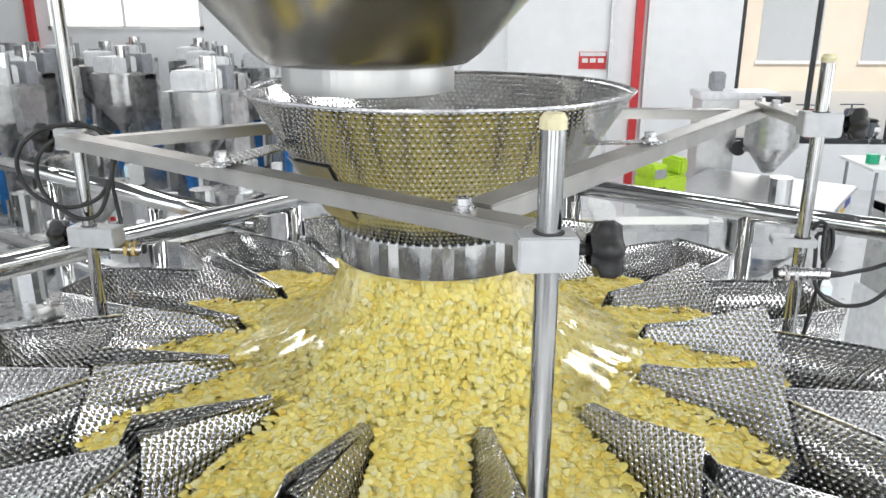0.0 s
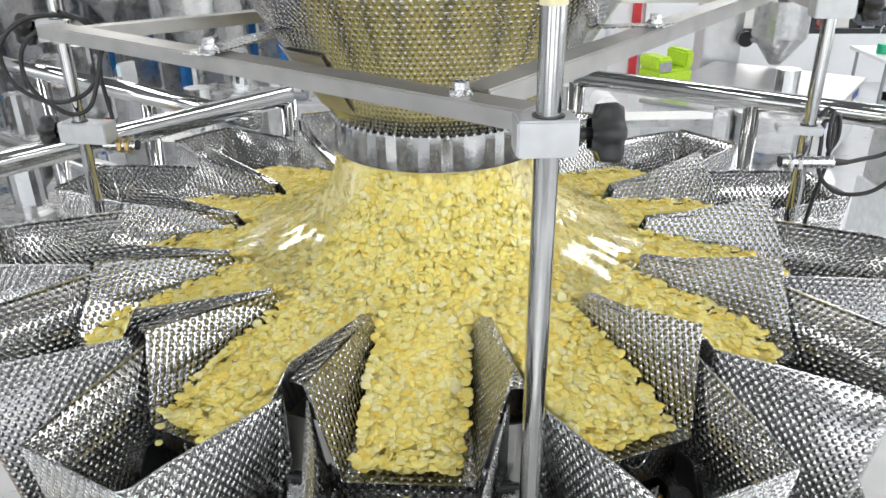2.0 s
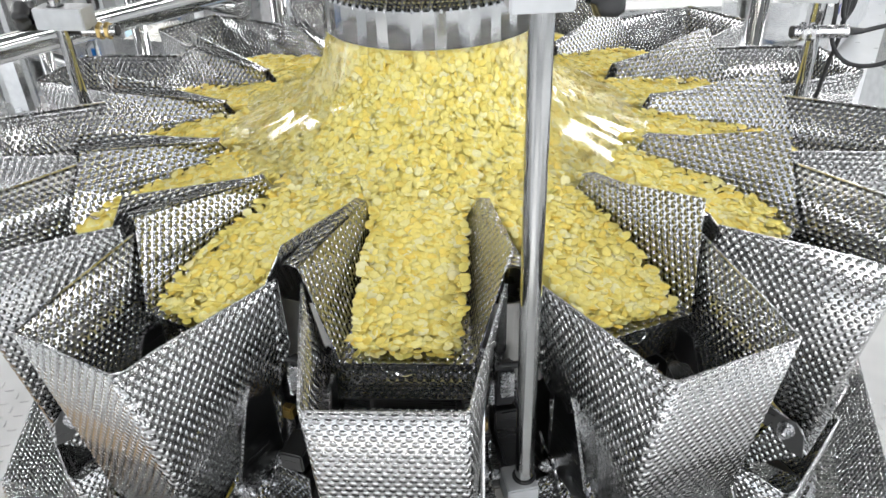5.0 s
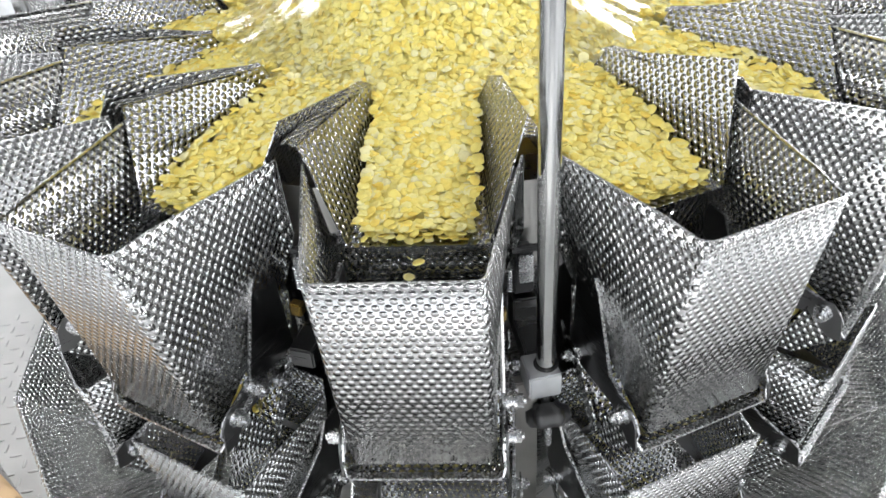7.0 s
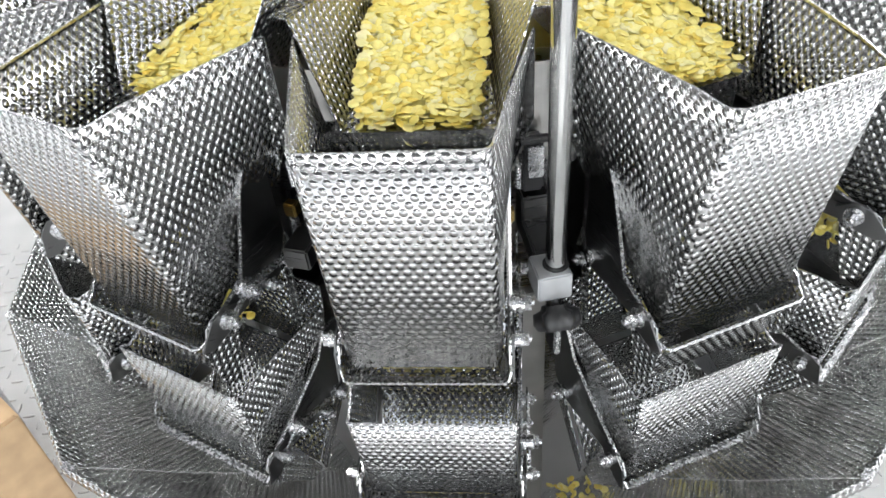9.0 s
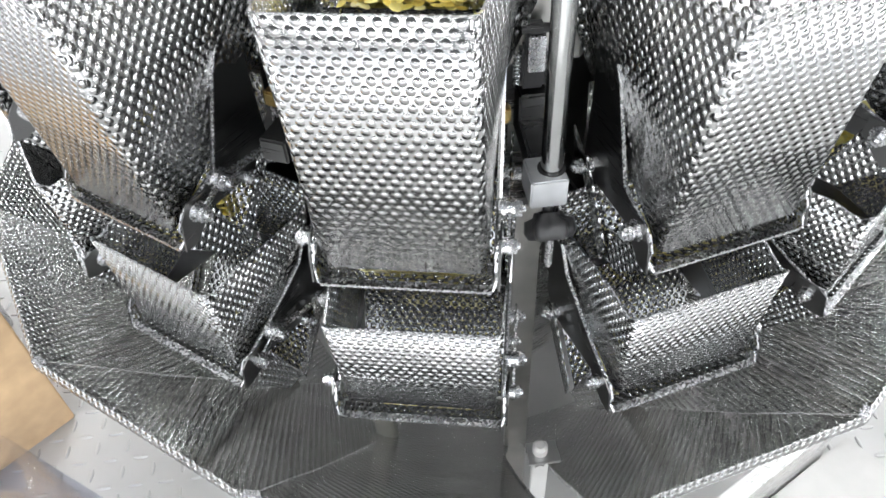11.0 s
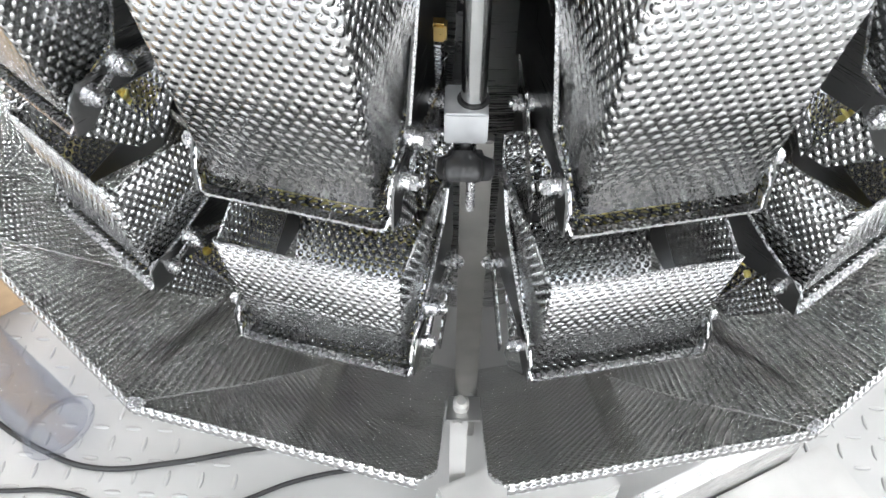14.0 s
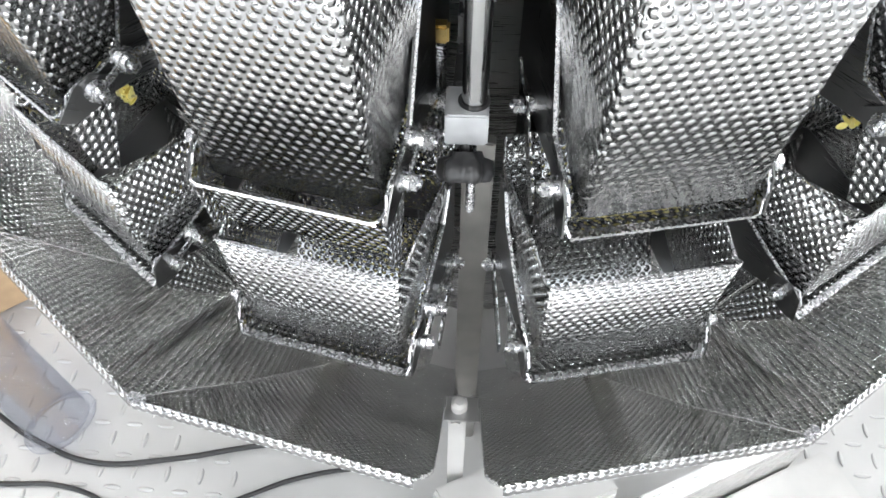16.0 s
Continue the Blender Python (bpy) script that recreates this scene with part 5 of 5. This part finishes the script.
for x in (-0.65, 0.8):
    for y in (-0.5, 0.5):
        part("leg", rod(bmesh.new(), (x, y, 0), (x, y, 1.02), 0.025, 10), GREY, sh)
for x, y, a in ((0.6, 4.4, 10), (2.3, 5.0, -15), (4.0, 5.6, 5), (5.8, 5.2, 20)):
    copy_thing(first, pose(x, y, -0.25 + 0.25, 0, 0, a))


# ---------------------------------------------------------------- what moves
def gate_of(hop, name):
    return [c for c in hop.children if c.name.split(".")[0] == name][0]


def swing(hop, d, events):
    """Opens both gates of a hopper at the given times, for about a quarter of a second."""
    for name, hr, hz, amount in (("front_gate", d["hr"], d["hz"], 34), ("back_gate", d["ur"], d["uz"], -30)):
        g = gate_of(hop, name)
        def at(f):
            return pose(0, d["rb"] - hr, hz - d["zb"], -amount * f, 0, 0)
        rows = [(0.0, at(0))]
        for t in events:
            for dt, f in ((-0.04, 0.0), (0.06, 1.0), (0.17, 1.0), (0.3, 0.0)):
                if rows[-1][0] < t + dt < 16.0:
                    rows.append((t + dt, at(f)))
        rows.append((16.0, at(1.0 if events and 0.06 <= 16.0 - events[-1] <= 0.2 else 0.0)))
        walk(g, rows)


FEED_EVENTS = {1: [8.94, 11.76], 0: [13.13, 15.93], -1: [8.95, 13.15, 15.93], 2: [8.9, 11.78, 15.93]}
WEIGH_EVENTS = {1: [8.64, 11.43], 0: [12.84], -1: [12.84, 15.64], 2: [8.64, 11.45, 15.66], -2: [7.2]}
# pan, start, end, number of flakes
FALLS = [(-1, 1.32, 2.25, 48), (-1, 2.75, 3.35, 38), (0, 2.68, 3.25, 36), (0, 6.78, 7.1, 10), (0, 7.85, 8.2, 10), (1, 2.95, 3.2, 10), (1, 6.92, 7.15, 8), (1, 7.65, 8.45, 26), (1, 9.05, 9.4, 13),
         (-1, 7.75, 8.5, 22), (2, 2.8, 3.3, 13), (-2, 0.05, 0.4, 8), (2, 1.4, 1.7, 6), (0, 4.0, 4.5, 13), (1, 4.2, 4.9, 13), (-1, 10.0, 10.6, 13), (0, 10.1, 10.5, 13)]


def fall(k, t, i):
    """One flake that leaves the pan's edge and drops into the feed hopper under it."""
    r = random.Random(i * 31 + k)
    o = new("flake", FLAKE_SINGLE[i % 8])
    tagged(o, "single pale yellow flake falling from a pan", "food flake", "falling flakes")
    x = r.uniform(-0.052, 0.052)
    start = head(k, 0.494 + r.uniform(0, 0.012), x, -0.053 + r.uniform(-0.003, 0.004)) @ pose(0, 0, 0, r.uniform(-20, 20), r.uniform(-20, 20), r.uniform(0, 40))
    spin = [r.uniform(-75, 75) for j in range(3)]
    v = r.uniform(0.14, 0.26)
    rows = [(0.0, start), (t - 0.12, start)]
    for dt in (0.0, 0.05, 0.1, 0.15, 0.2):
        z = -0.056 - 4.9 * dt * dt - 0.1 * dt
        s = dt / 0.2
        rows.append((t + dt, head(k, 0.513 + v * dt, x, z) @ pose(0, 0, 0, spin[0] * s, spin[1] * s, spin[2] * s)))
    rest = head(k, 0.545, x * 0.8, -0.288 + 0.006 * (i % 3)) @ pose(0, 0, 0, spin[0], spin[1], spin[2])
    rows += [(t + 0.24, rest), (16.0, rest)]
    walk(o, rows)


def clump(k, start, t, second=None, size=46):
    """A loose portion of flakes let out of a weighing hopper, which drops and slides down the chute."""
    pts = [(rng.uniform(-0.045, 0.045), rng.uniform(-0.022, 0.022), abs(rng.normal(0, 0.012))) for i in range(size)]
    o = new("flake_portion", flake_mesh("flake_portion", pts, [(0, 0, 1)] * size, 1.2))
    tagged(o, "loose portion of pale yellow flakes dropping through the hoppers", "food flakes", "portions of flakes", "stuff")
    high, low_ = head(k, 0.545, 0, -0.29), head(k, 0.54, 0, -0.508)
    rows = [(0.0, high if start else low_)]
    if start:
        rows += [(start + 0.02, high), (start + 0.12, head(k, 0.55, 0, -0.34)), (start + 0.22, low_)]
    if t:
        rows += [(t + 0.03, low_), (t + 0.12, head(k, 0.56, 0, -0.58)), (t + 0.2, head(k, 0.55, 0, -0.66)), (t + 0.34, head(k, 0.44, 0, -0.79)), (t + 0.5, head(k, 0.3, 0, -0.93)), (t + 0.62, head(k, 0.27, 0, -1.02))]
    rows.append((16.0, rows[-1][1]))
    walk(o, rows)


def motions():
    for k in range(-6, 8):
        swing(feed_hoppers[k], FEED, FEED_EVENTS.get(k, []))
        swing(weigh_hoppers[k], WEIGH, WEIGH_EVENTS.get(k, []))
    n = 0
    for k, a, b, count in FALLS:
        for i in range(count):
            fall(k, a + (b - a) * (i + 0.5) / count, n)
            n += 1
    for k, start, t in ((1, None, 8.64), (1, 8.94, 11.43), (0, None, 12.84), (-1, None, 12.84), (-1, 13.15, 15.64), (2, None, 8.64), (2, 8.9, 11.45), (2, 11.78, 15.66), (0, 13.13, None)):
        clump(k, start, t)
    # the layers of flakes creep outwards while their pans shake
    for k, ob in beds.items():
        times = sorted((a, b) for j, a, b, c in FALLS if j == k)
        rows, out = [(0.0, head(k, -0.008))], -0.008
        for a, b in times:
            if a > rows[-1][0]:
                rows.append((a, head(k, out)))
            out += 0.004
            rows.append((b, head(k, out)))
        rows.append((16.0, head(k, out)))
        walk(ob, rows)


motions()
